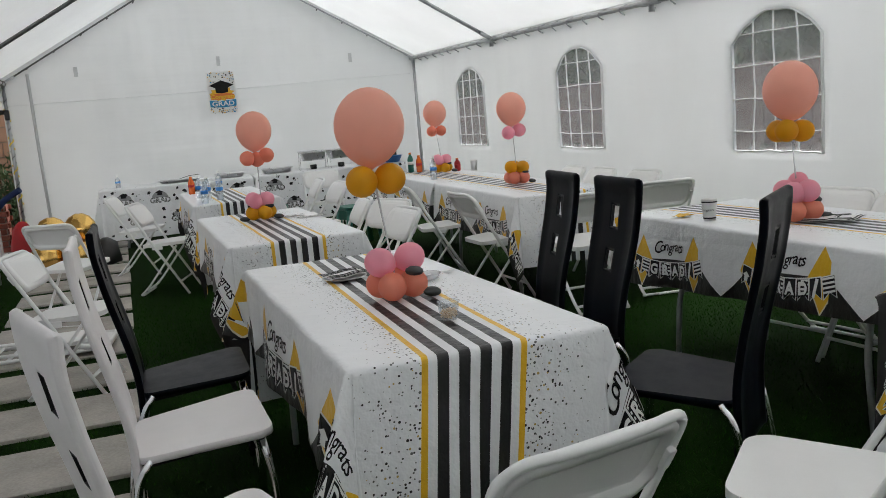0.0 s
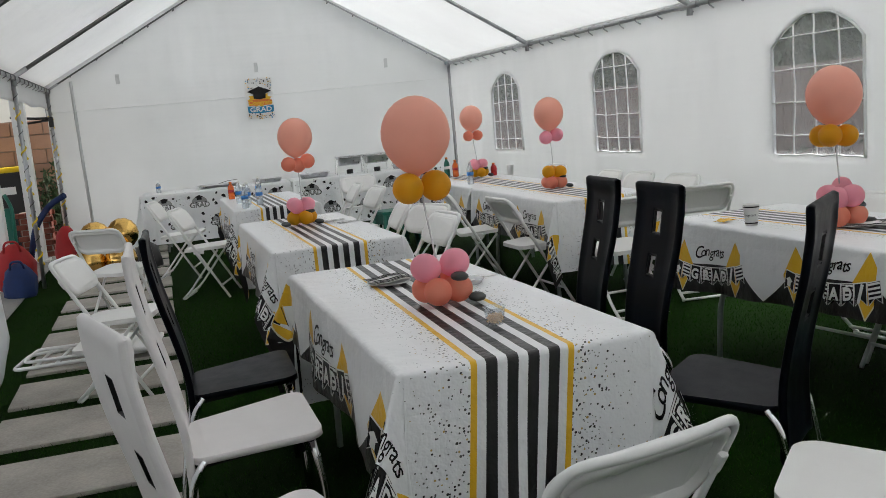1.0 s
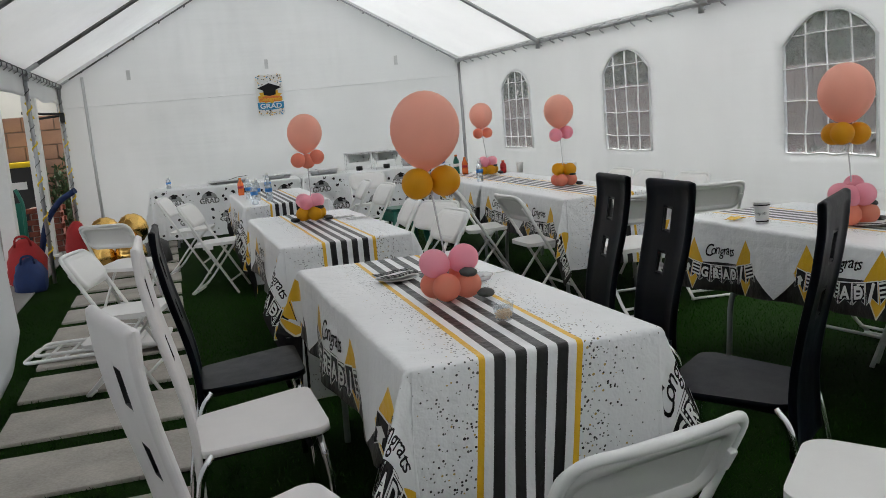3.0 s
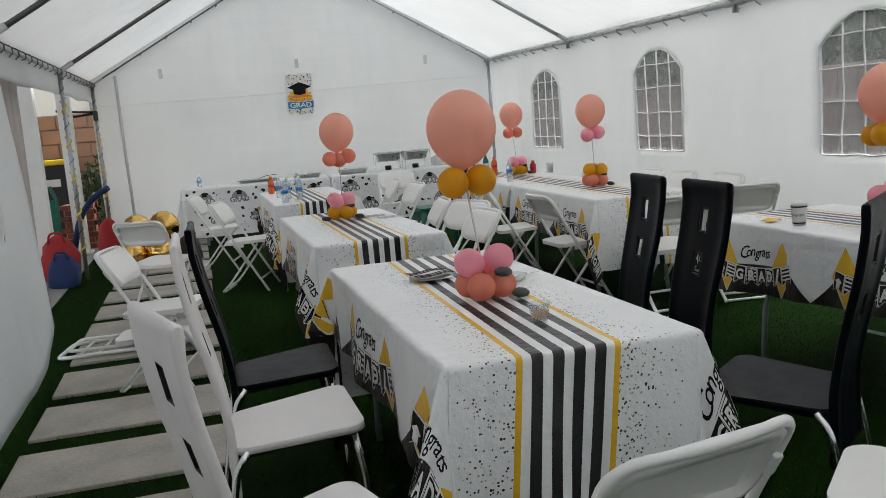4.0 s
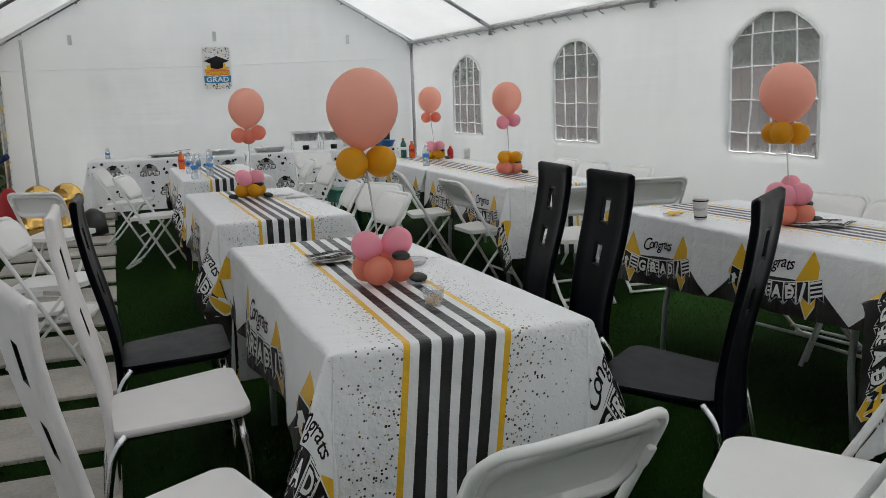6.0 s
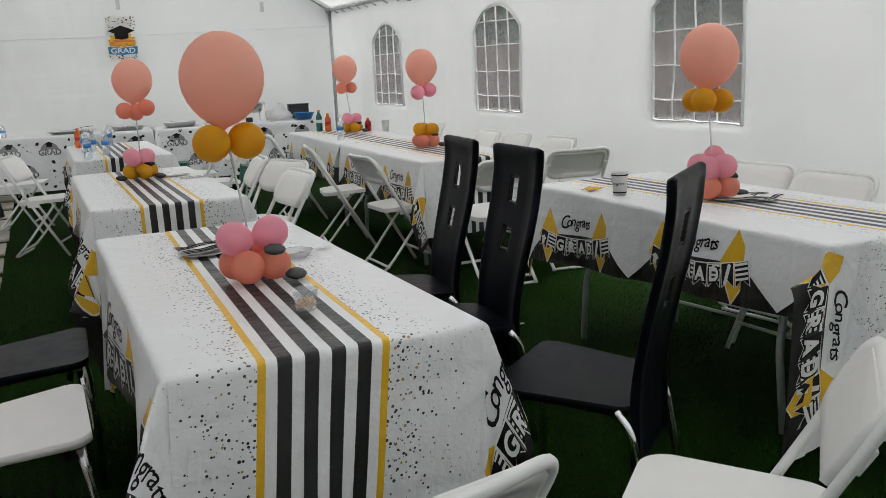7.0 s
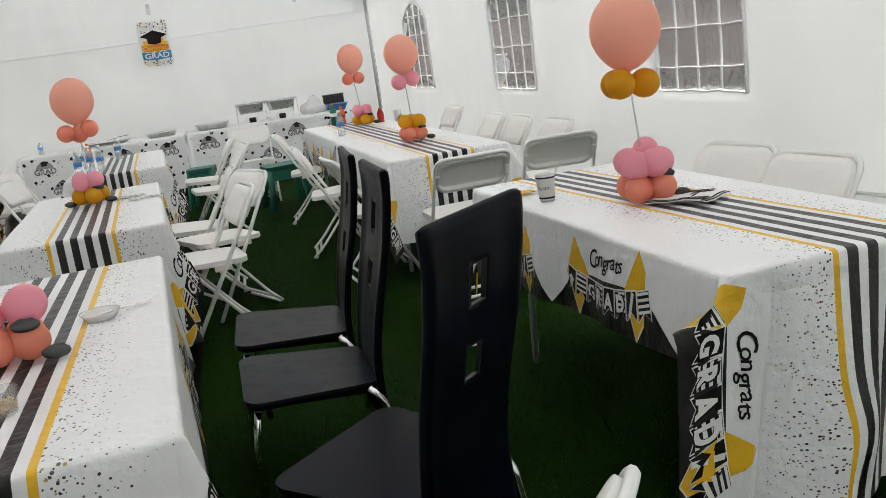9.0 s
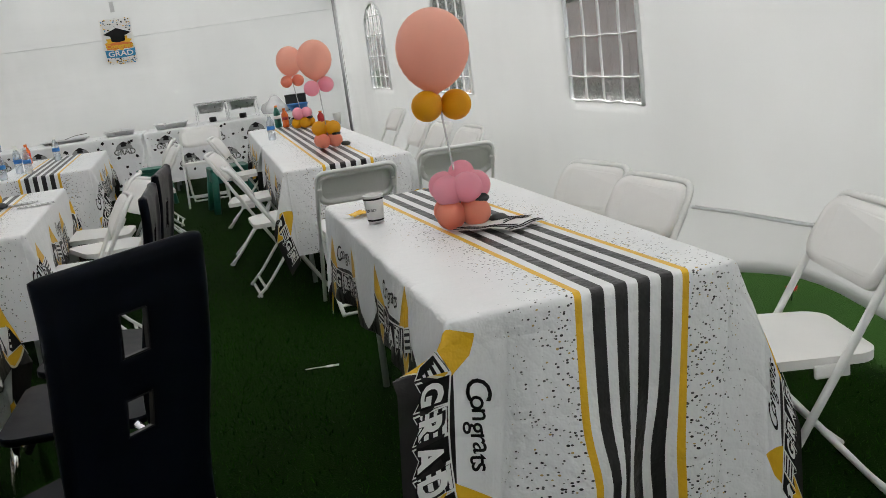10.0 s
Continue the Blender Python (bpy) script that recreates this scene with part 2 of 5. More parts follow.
def cloth_material(name, striped):
    """Printed plastic tablecloth, laid out in metres across (U) and along (V) the flat cloth."""
    m, nt, bsdf = nodes_of(name)
    uv = add(nt, "ShaderNodeUVMap")
    uv.uv_map = "cloth"
    sep = add(nt, "ShaderNodeSeparateXYZ")
    nt.links.new(uv.outputs[0], sep.inputs[0])
    u, v = sep.outputs[0], sep.outputs[1]
    au = calc(nt, "ABSOLUTE", u)
    wear = grain(nt, 3.0, 3.0)
    col = blend(nt, wear, (0.78, 0.785, 0.79), (0.85, 0.855, 0.86))
    vor = add(nt, "ShaderNodeTexVoronoi", Scale=92.0 if striped else 26.0, Randomness=1.0)
    nt.links.new(uv.outputs[0], vor.inputs["Vector"])
    hue = add(nt, "ShaderNodeSeparateColor")
    nt.links.new(vor.outputs["Color"], hue.inputs[0])
    if striped:
        # confetti, thinning out away from the striped runner
        fall = add(nt, "ShaderNodeUVMap")
        fall.uv_map = "fall"
        hang = add(nt, "ShaderNodeSeparateXYZ")
        nt.links.new(fall.outputs[0], hang.inputs[0])
        slope = calc(nt, "MULTIPLY_ADD", calc(nt, "GREATER_THAN", hang.outputs[0], 0.0), 2.0, -5.4)
        fade = calc(nt, "MULTIPLY_ADD", calc(nt, "SUBTRACT", au, 0.15), slope, 1.0, clamp=True)
        size = calc(nt, "MULTIPLY", calc(nt, "MULTIPLY_ADD", hue.outputs[0], 0.22, 0.17), calc(nt, "POWER", fade, 0.4))
        dot = calc(nt, "LESS_THAN", vor.outputs["Distance"], size)
        dot = calc(nt, "MULTIPLY", dot, calc(nt, "LESS_THAN", hue.outputs[1], calc(nt, "MULTIPLY_ADD", fade, 1.0, 0.0)))
        ink = blend(nt, calc(nt, "GREATER_THAN", hue.outputs[2], 0.95), blend(nt, hue.outputs[2], (0.02, 0.02, 0.02), (0.13, 0.13, 0.13)), (0.45, 0.32, 0.12))
        col = blend(nt, dot, col, ink)
        # runner
        col = blend(nt, calc(nt, "LESS_THAN", au, 0.147), col, (0.80, 0.80, 0.80))
        bar = calc(nt, "LESS_THAN", calc(nt, "ABSOLUTE", calc(nt, "SUBTRACT", calc(nt, "PINGPONG", u, 0.0605), 0.03025)), 0.0162)
        # pingpong of the cross coordinate puts one bar in each half pitch
        bar = calc(nt, "MULTIPLY", bar, calc(nt, "LESS_THAN", au, 0.12))
        col = blend(nt, bar, col, (0.020, 0.019, 0.020))
        gold = calc(nt, "LESS_THAN", calc(nt, "ABSOLUTE", calc(nt, "SUBTRACT", au, 0.1405)), 0.0088)
        col = blend(nt, gold, col, (0.78, 0.46, 0.025))
        # bunting border along both long edges
        d = calc(nt, "SUBTRACT", au, TW)
        w = calc(nt, "WRAP", calc(nt, "ADD", v, 0.51), PERIOD, 0.0)
        valley = calc(nt, "MULTIPLY_ADD", calc(nt, "ABSOLUTE", calc(nt, "SUBTRACT", w, 0.8675)), -1 / 0.235, 1.0, clamp=True)
        band = calc(nt, "GREATER_THAN", d, calc(nt, "MULTIPLY_ADD", valley, 0.138, 0.202))
        col = blend(nt, band, col, (0.018, 0.016, 0.016))
        # a golden diamond with a pale rim at each end of the string
        for peak in (0.05, 0.595):
            off = calc(nt, "ABSOLUTE", calc(nt, "SUBTRACT", w, peak))
            far = calc(nt, "ADD", calc(nt, "MULTIPLY", off, 1 / 0.112), calc(nt, "MULTIPLY", calc(nt, "ABSOLUTE", calc(nt, "SUBTRACT", d, 0.210)), 1 / 0.128))
            col = blend(nt, calc(nt, "MULTIPLY", calc(nt, "LESS_THAN", far, 1.09), calc(nt, "GREATER_THAN", d, 0.21)), col, (0.72, 0.66, 0.50))
            col = blend(nt, calc(nt, "LESS_THAN", far, 1.0), col, (0.78, 0.46, 0.025))
    else:
        size = calc(nt, "MULTIPLY_ADD", hue.outputs[0], 0.22, 0.02)
        dot = calc(nt, "MULTIPLY", calc(nt, "LESS_THAN", vor.outputs["Distance"], size), calc(nt, "LESS_THAN", hue.outputs[1], 0.3))
        col = blend(nt, dot, col, (0.05, 0.05, 0.05))
    nt.links.new(col, bsdf.inputs["Base Color"])
    bsdf.inputs["Roughness"].default_value = 0.38
    bsdf.inputs["Specular IOR Level"].default_value = 0.35
    # packing creases and small wrinkles
    cu = calc(nt, "MULTIPLY_ADD", calc(nt, "ABSOLUTE", calc(nt, "SUBTRACT", calc(nt, "PINGPONG", u, 0.115), 0.0)), 40.0, 0.0, clamp=True)
    cv = calc(nt, "MULTIPLY_ADD", calc(nt, "ABSOLUTE", calc(nt, "PINGPONG", v, 0.13)), 40.0, 0.0, clamp=True)
    h = calc(nt, "ADD", calc(nt, "ADD", calc(nt, "MULTIPLY", cu, 0.12), calc(nt, "MULTIPLY", cv, 0.12)), grain(nt, 11.0, 4.0))
    bump(nt, bsdf, h, 0.8, 0.016)
    return m


M["grad_cloth"] = cloth_material("striped_party_tablecloth", True)
M["cap_cloth"] = cloth_material("cap_print_tablecloth", False)


# ---- mesh helpers ----
def mesh_of(name, bm, smooth=False):
    me = bpy.data.meshes.new(name)
    bmesh.ops.recalc_face_normals(bm, faces=bm.faces[:])
    if smooth:
        for f in bm.faces:
            f.smooth = True
    bm.to_mesh(me)
    bm.free()
    return me


def part(name, bm, material, parent=None, label="", smooth=False, at=None):
    me = mesh_of(name, bm, smooth)
    for mat in material if isinstance(material, (list, tuple)) else [material]:
        me.materials.append(mat)
    ob = new(name, me)
    if parent:
        ob.parent = parent
    if at is not None:
        ob.matrix_basis = at
    return tagged(ob, label)


def thing(name, m, label, category, group="", kind=""):
    ob = new(name)
    ob.empty_display_size = 0.1
    ob.matrix_basis = m
    return tagged(ob, label, category, group, kind)


def box(bm, size, centre=(0, 0, 0), bevel=0.0, turn=None, seg=2):
    m = Matrix.Translation(centre) @ (turn or Matrix()) @ Matrix.Diagonal((*size, 1))
    got = bmesh.ops.create_cube(bm, size=1, matrix=m)
    if bevel:
        edges = list({e for v in got["verts"] for e in v.link_edges})
        bmesh.ops.bevel(bm, geom=edges, offset=bevel, segments=seg, profile=0.6, affect="EDGES")
    return bm


def rounded(pts, radius, n=5):
    """A polyline whose inner corners are rounded."""
    pts = [Vector(p) for p in pts]
    out = [pts[0]]
    for a, b, c in zip(pts, pts[1:], pts[2:]):
        r = min(radius, (a - b).length * 0.45, (c - b).length * 0.45)
        p, q = b + (a - b).normalized() * r, b + (c - b).normalized() * r
        for i in range(n + 1):
            t = i / n
            out.append(p * (1 - t) ** 2 + b * 2 * t * (1 - t) + q * t * t)
    return out + [pts[-1]]


def tube(bm, pts, r, seg=8, radius=0.0, flat=1.0):
    """A round tube along a polyline; flat squeezes it sideways."""
    pts = rounded(pts, radius) if radius else [Vector(p) for p in pts]
    rings, side = [], None
    for i, p in enumerate(pts):
        d = (pts[min(i + 1, len(pts) - 1)] - pts[max(i - 1, 0)]).normalized()
        if side is None:
            side = d.cross(Vector((0, 0, 1)))
            if side.length < 0.1:
                side = d.cross(Vector((0, 1, 0)))
        side = (side - d * side.dot(d)).normalized()
        up = d.cross(side)
        rings.append([bm.verts.new(p + r * (math.cos(2 * math.pi * k / seg) * side + flat * math.sin(2 * math.pi * k / seg) * up)) for k in range(seg)])
    for a, b in zip(rings, rings[1:]):
        for k in range(seg):
            f = bm.faces.new((a[k], a[(k + 1) % seg], b[(k + 1) % seg], b[k]))
            f.smooth = True
    bm.faces.new(rings[0][::-1])
    bm.faces.new(rings[-1])
    return bm


def lathe(bm, profile, seg=20, centre=(0, 0, 0), turn=None):
    """Spins (radius, height) pairs about z."""
    m = Matrix.Translation(centre) @ (turn or Matrix())
    rings = []
    for r, z in profile:
        if r < 1e-5:
            rings.append([bm.verts.new(m @ Vector((0, 0, z)))])
        else:
            rings.append([bm.verts.new(m @ Vector((r * math.cos(2 * math.pi * k / seg), r * math.sin(2 * math.pi * k / seg), z))) for k in range(seg)])
    for a, b in zip(rings, rings[1:]):
        for k in range(seg):
            q = [a[k % len(a)], a[(k + 1) % seg % len(a)], b[(k + 1) % seg % len(b)], b[k % len(b)]]
            q = list(dict.fromkeys(q))
            if len(q) > 2:
                f = bm.faces.new(q)
                f.smooth = True
    return bm


def slab(bm, outline, thick, z=0.0):
    """A flat plate of that outline in x and y."""
    lo = [bm.verts.new((x, y, z)) for x, y in outline]
    hi = [bm.verts.new((x, y, z + thick)) for x, y in outline]
    bm.faces.new(lo[::-1])
    bm.faces.new(hi)
    n = len(outline)
    for i in range(n):
        bm.faces.new((lo[i], lo[(i + 1) % n], hi[(i + 1) % n], hi[i]))
    return bm


def round_rect(w, d, r, n=5, taper=1.0):
    out = []
    for cx, cy, a0 in ((1, 1, 0), (-1, 1, 90), (-1, -1, 180), (1, -1, 270)):
        for i in range(n + 1):
            a = radians(a0 + 90 * i / n)
            k = taper if cy < 0 else 1.0
            out.append((k * (cx * (w / 2 - r) + r * math.cos(a)), cy * (d / 2 - r) + r * math.sin(a)))
    return out


def sheet(bm, xs, zs, place, thick=0.0, hole=None, uv=None):
    """A grid of (x, z) put in place by a function, with holes, and walls where it is thick."""
    nx, nz = len(xs), len(zs)
    cell = [[not (hole and hole((xs[i] + xs[i + 1]) / 2, (zs[j] + zs[j + 1]) / 2)) for j in range(nz - 1)] for i in range(nx - 1)]

    def on(i, j):
        return 0 <= i < nx - 1 and 0 <= j < nz - 1 and cell[i][j]
    sides = (0.0, thick) if thick else (0.0,)
    grids = [[[bm.verts.new(place(x, z, s)) for z in zs] for x in xs] for s in sides]
    for k, g in enumerate(grids):
        for i in range(nx - 1):
            for j in range(nz - 1):
                if cell[i][j]:
                    q = (g[i][j], g[i + 1][j], g[i + 1][j + 1], g[i][j + 1])
                    bm.faces.new(q if k == 0 else q[::-1]).smooth = True
    if thick:
        a, b = grids
        for i in range(nx):
            for j in range(nz - 1):
                if on(i - 1, j) != on(i, j):
                    bm.faces.new((a[i][j], a[i][j + 1], b[i][j + 1], b[i][j]))
        for i in range(nx - 1):
            for j in range(nz):
                if on(i, j - 1) != on(i, j):
                    bm.faces.new((a[i][j], a[i + 1][j], b[i + 1][j], b[i][j]))
    bmesh.ops.delete(bm, geom=[v for v in bm.verts if not v.link_faces], context="VERTS")
    return bm


def spread(a, b, n):
    return [a + (b - a) * i / n for i in range(n + 1)]


LETTERS = {}


def letters(text, height, shear=0.0, bold=0.0):
    """Flat triangles of some writing, centred, as (vertices, faces)."""
    key = (text, height, shear, bold)
    if key not in LETTERS:
        cu = bpy.data.curves.new("writing", "FONT")
        cu.body, cu.size, cu.shear, cu.offset = text, height * 1.4, shear, bold
        cu.align_x, cu.align_y, cu.resolution_u = "CENTER", "CENTER", 3
        ob = bpy.data.objects.new("writing", cu)
        scene.collection.objects.link(ob)
        bpy.context.view_layer.update()
        me = bpy.data.meshes.new_from_object(ob.evaluated_get(bpy.context.evaluated_depsgraph_get()))
        LETTERS[key] = ([tuple(v.co) for v in me.vertices], [tuple(p.vertices) for p in me.polygons])
        bpy.data.objects.remove(ob)
        bpy.data.meshes.remove(me)
        bpy.data.curves.remove(cu)
    return LETTERS[key]


def lay(bm, shape, place):
    """Puts flat (vertices, faces) onto a surface through place(x, y)."""
    vs = [bm.verts.new(place(p[0], p[1])) for p in shape[0]]
    for f in shape[1]:
        try:
            bm.faces.new([vs[i] for i in f])
        except ValueError:
            pass
    return bm


def wob(x, y=0.0, z=0.0, s=1.0):
    return noise.noise(Vector((x * s, y * s, z * s)))


# ---- the ground ----
bm = bmesh.new()
sheet(bm, spread(-60, 60, 24), spread(-60, 60, 24), lambda x, y, s: (x, y, 0.0))
tagged(part("ground", bm, M["turf"]), "dark green artificial turf", "ground", kind="structure")
bm = bmesh.new()
slab(bm, [(-40, -30), (-0.86, -30), (-0.80, 8), (-0.74, 40), (-40, 40)], 0.012, 0.001)
tagged(part("pavement", bm, M["concrete"]), "grey concrete paving beside the tent", "pavement", kind="structure")


def turf_blades():
    rnd = random.Random(4)
    vs, fs = [], []
    for _ in range(90000):
        x, y = rnd.uniform(-0.75, 4.9), 2.2 + 7.5 * rnd.random() ** 1.6
        if -0.35 < x < 0.57 and (y - 0.27) % 0.745 < 0.50:
            continue
        a, h, w = rnd.uniform(0, 6.283), rnd.uniform(0.010, 0.021), rnd.uniform(0.0015, 0.003)
        lx, ly = rnd.gauss(0, 0.009), rnd.gauss(0, 0.009)
        n = len(vs)
        vs += [(x - w * math.cos(a), y - w * math.sin(a), 0.0), (x + w * math.cos(a), y + w * math.sin(a), 0.0), (x + lx, y + ly, h)]
        fs.append((n, n + 1, n + 2))
    me = bpy.data.meshes.new("turf_blades")
    me.from_pydata(vs, [], fs)
    me.materials.append(M["blade"])
    tagged(new("turf_blades", me), "short dark green plastic turf blades", "turf", kind="stuff")


turf_blades()

# ---- the tent ----
XL, XR, YB, YF = -0.72, 4.95, 13.95, -3.0
APEX_X, APEX_Z = 2.11, 3.77
BAYS = [-2.55, 0.8, 4.15, 7.5, 10.87, 13.88]


def eave(y):
    """Height of the eaves, which rise a little towards the back."""
    return 2.04 + 0.011 * max(0.0, y)


def roof_z(x, y):
    e = eave(y)
    k = (x - XL) / (APEX_X - XL) if x < APEX_X else (XR - x) / (XR - APEX_X)
    return e + (APEX_Z - e) * k


def roof(side):
    bm = bmesh.new()
    a, b = (XL - 0.06, APEX_X) if side == "left" else (APEX_X, XR + 0.06)

    def put(x, y, s):
        near = min(abs(y - q) for q in BAYS)
        sag = -0.05 * math.sin(min(1.0, near / 1.7) * math.pi / 2) * math.sin(math.pi * (x - a) / (b - a))
        return (x, y, roof_z(x, y) + 0.045 + sag + 0.012 * wob(x, y, 1, 1.4) + s)
    sheet(bm, spread(a, b, 22), spread(YF, YB + 0.1, 90), put, 0.004)
    return part("roof_" + side, bm, M["roof_cloth"], smooth=True)


for side in ("left", "right"):
    tagged(roof(side), "white translucent tent roof sheet", "tent roof", kind="structure")


def gable(name, y0, inward):
    bm = bmesh.new()
    us, vs = spread(0, 1, 60), spread(0, 1, 36)

    def put(u, v, s):
        x = XL + (XR - XL) * u
        z = v * (roof_z(x, y0) + 0.02)
        return (x, y0 + s + inward * (0.03 * wob(x, z, 3, 0.9) + 0.012 * wob(x * 2.2, z * 0.8, 5)), z + 0.01)
    sheet(bm, us, vs, put, 0.004)
    return tagged(part(name, bm, M["wall_cloth"], smooth=True), "white plastic tent end wall", "tent wall", kind="structure")


back = gable("wall_back", YB, 1)
gable("wall_front", YF, 1)
# hems and the loops that show on the end wall
bm = bmesh.new()
tube(bm, [(x, YB - 0.03 + 0.03 * wob(x, 1.9, 3, 0.9), 1.90 + 0.035 * (x - 1) / 3 - 0.01 * math.sin(x)) for x in spread(XL + 0.05, XR - 0.1, 40)], 0.016, 6, flat=0.25)
part("hem", bm, M["hem"], back, "pale stitched hem")
bm = bmesh.new()
tube(bm, [(-0.37, YB - 0.035, 2.28), (-0.36, YB - 0.04, 1.2), (-0.34, YB - 0.035, 0.1)], 0.02, 6)
part("tie_pole", bm, M["seam"], back, "grey vertical pole behind the cloth")
for x, z in ((0.22, 2.27), (2.07, 2.30), (3.95, 2.24)):
    bm = bmesh.new()
    box(bm, (0.05, 0.008, 0.13), (x, YB - 0.035, z), 0.003)
    box(bm, (0.03, 0.012, 0.03), (x + 0.01, YB - 0.04, z + 0.05), 0.003)
    part("tie_loop", bm, M["seam"], back, "grey cloth tie loop")

WINDOWS = [(5.66, 6.57), (8.47, 9.38), (11.33, 12.28)]
SILL, SHOULDER, CROWN = 0.89, 1.66, 1.86


def arch(y, win):
    k = abs(2 * (y - win[0]) / (win[1] - win[0]) - 1)
    return SHOULDER + (CROWN - SHOULDER) * (1 - k ** 2.2)


def wall_x(x0, y, z):
    fold = 0.02 * wob(y, z * 0.5, 7, 1.1) + 0.008 * wob(y * 3.5, z * 0.7, 2)
    near = min(abs(y - q) for q in BAYS)
    return x0 + fold * (1.5 if x0 < 0 else 1.0) + 0.006 * math.exp(-(near / 0.10) ** 2) * math.sin(z * 2)


def side_wall(name, x0, y0, y1, windows, foot, slope=0.0):
    """A long wall of cloth with arched windows cut through it."""
    ys = spread(y0, y1, int((y1 - y0) * 9))
    for w in windows:
        ys = [y for y in ys if not w[0] - 0.03 < y < w[1] + 0.03] + spread(w[0], w[1], 20)
    ys.sort()
    n1, n2, n3 = 12, 12, 8
    bm = bmesh.new()

    def within(y):
        return next((w for w in windows if w[0] - 1e-6 <= y <= w[1] + 1e-6), None)

    def put(y, k, s):
        w = within(y)
        top = arch(y, w) if w else SHOULDER
        if k <= n1:
            z = foot(y) + (SILL - foot(y)) * k / n1
        elif k <= n1 + n2:
            z = SILL + (top - SILL) * (k - n1) / n2
        else:
            z = top + (eave(y) + 0.03 - top) * (k - n1 - n2) / n3
        return (wall_x(x0, y, z) + s + slope * (1 - z / 2.1), y, z)
    sheet(bm, ys, list(range(n1 + n2 + n3 + 1)), put, 0.004, lambda y, k: bool(within(y)) and n1 < k < n1 + n2)
    return part(name, bm, M["wall_cloth"], smooth=True)


def window(parent, name, x0, w, inward):
    """Clear film with welded white muntins and a welt round the arch."""
    root = thing(name, Matrix(), "arched clear plastic tent window with white welded bars", "window", "tent windows", "structure")
    y0, y1 = w
    bm = bmesh.new()
    sheet(bm, spread(y0, y1, 20), spread(0, 1, 14), lambda y, k, s: (wall_x(x0, y, SILL + k * 0.9) + 0.002 + s, y, SILL + (arch(y, w) - SILL) * k), 0.0015)
    pane = part("pane", bm, M["film"], root, "clear hazy plastic film", True)
    pane.visible_shadow = False
    edge = [(y, arch(y, w)) for y in spread(y0, y1, 24)]
    loop = [(y0, SILL)] + edge + [(y1, SILL), (y0, SILL)]
    bm = bmesh.new()
    fine = [(a[0] + (b[0] - a[0]) * f, a[1] + (b[1] - a[1]) * f) for a, b in zip(loop, loop[1:]) for f in (spread(0, 1, 14)[:-1] if abs(a[0] - b[0]) + abs(a[1] - b[1]) > 0.3 else (0.0,))]
    fine.append(fine[0])
    tube(bm, [(wall_x(x0, y, z) + inward * 0.006, y + 0.016 * wob(z * 6, y * 6, 1), z + 0.014 * wob(y * 7, z * 6, 4)) for y, z in fine], 0.017, 6, flat=0.35)
    part("window_frame", bm, M["hem"], root, "wavy white welted edge")
    for i in range(1, 4):
        y = y0 + (y1 - y0) * i / 4
        bm = bmesh.new()
        tube(bm, [(wall_x(x0, y, z) + inward * 0.006, y + 0.022 * wob(z * 4, i * 3.1, y0), z) for z in spread(SILL, arch(y, w), 12)], 0.008, 6, flat=0.5)
        part("muntin", bm, M["welt"], root)
    for z in (1.03, 1.26, 1.50, 1.72):
        inside = [y for y in spread(y0, y1, 30) if arch(y, w) > z]
        bm = bmesh.new()
        tube(bm, [(wall_x(x0, y, z) + inward * 0.010, y, z + 0.012 * wob(y * 4, z * 3)) for y in inside], 0.009, 6, flat=0.5)
        part("muntin", bm, M["welt"], root)
    return root


wall_right = tagged(side_wall("wall_right", XR, YF, YB, WINDOWS, lambda y: 0.05 + 0.05 * (0.5 + 0.5 * math.sin(y * 1.7)) + 0.10 * math.exp(-((y - 4.4) / 0.5) ** 2)),
                    "white plastic tent side wall with arched windows", "tent wall", kind="structure")
for i, w in enumerate(WINDOWS):
    window(wall_right, "window_%d" % (i + 1), XR, w, -1)
# a crumpled fold along the foot of the wall
bm = bmesh.new()
tube(bm, [(XR - 0.04, y, 0.52 - 0.10 * (y - 3) / 2 + 0.01 * wob(y * 3)) for y in spread(2.6, 5.2, 24)], 0.02, 6, flat=0.4)
part("hem", bm, M["wall_cloth"], wall_right, "grey stitched hem")

LEFT_END = 7.25
LEFT_WINDOW = [(5.45, 6.36)]


def left_foot(y):
    return 0.02 + 0.20 * max(0.0, (y - 6.3) / 0.95) ** 2


wall_left = tagged(side_wall("wall_left", XL + 0.13, YF, LEFT_END, LEFT_WINDOW, left_foot, 0.14), "white plastic tent side wall pulled open at one end", "tent wall", kind="structure")
window(wall_left, "window_4", XL + 0.185, LEFT_WINDOW[0], 1)
# valance over the open bays and the curtain gathered beside them
bm = bmesh.new()
sheet(bm, spread(LEFT_END - 0.2, YB, 60), spread(0, 1, 6), lambda y, k, s: (XL + 0.02 + 0.02 * wob(y * 2, k) + s, y, eave(y) + 0.02 - k * (0.27 + 0.02 * wob(y, 3.0, 0, 1.5))), 0.004)
tagged(part("valance", bm, M["wall_cloth"], smooth=True), "white cloth valance under the eaves", "valance", kind="structure")
curtain = thing("curtain", Matrix(), "dingy gathered tent curtain at the open side", "curtain", kind="structure")
bm = bmesh.new()
sheet(bm, spread(0, 1, 30), spread(0, 1, 14), lambda u, k, s: (XL - 0.12 + 0.05 * math.sin(u * 26) * (0.4 + 0.6 * k) + s, 8.35 + u * (0.95 - 0.25 * k), eave(7) - 0.12 - k * 1.85), 0.004)
part("cloth", bm, M["dingy_cloth"], curtain, smooth=True)


def pipe(name, pts, r, material, label, parent=None, seg=10):
    bm = bmesh.new()
    tube(bm, pts, r, seg)
    ob = part(name, bm, material, parent, label if parent else "")
    return ob if parent else tagged(ob, label, "tent pole", "tent frame", "structure")


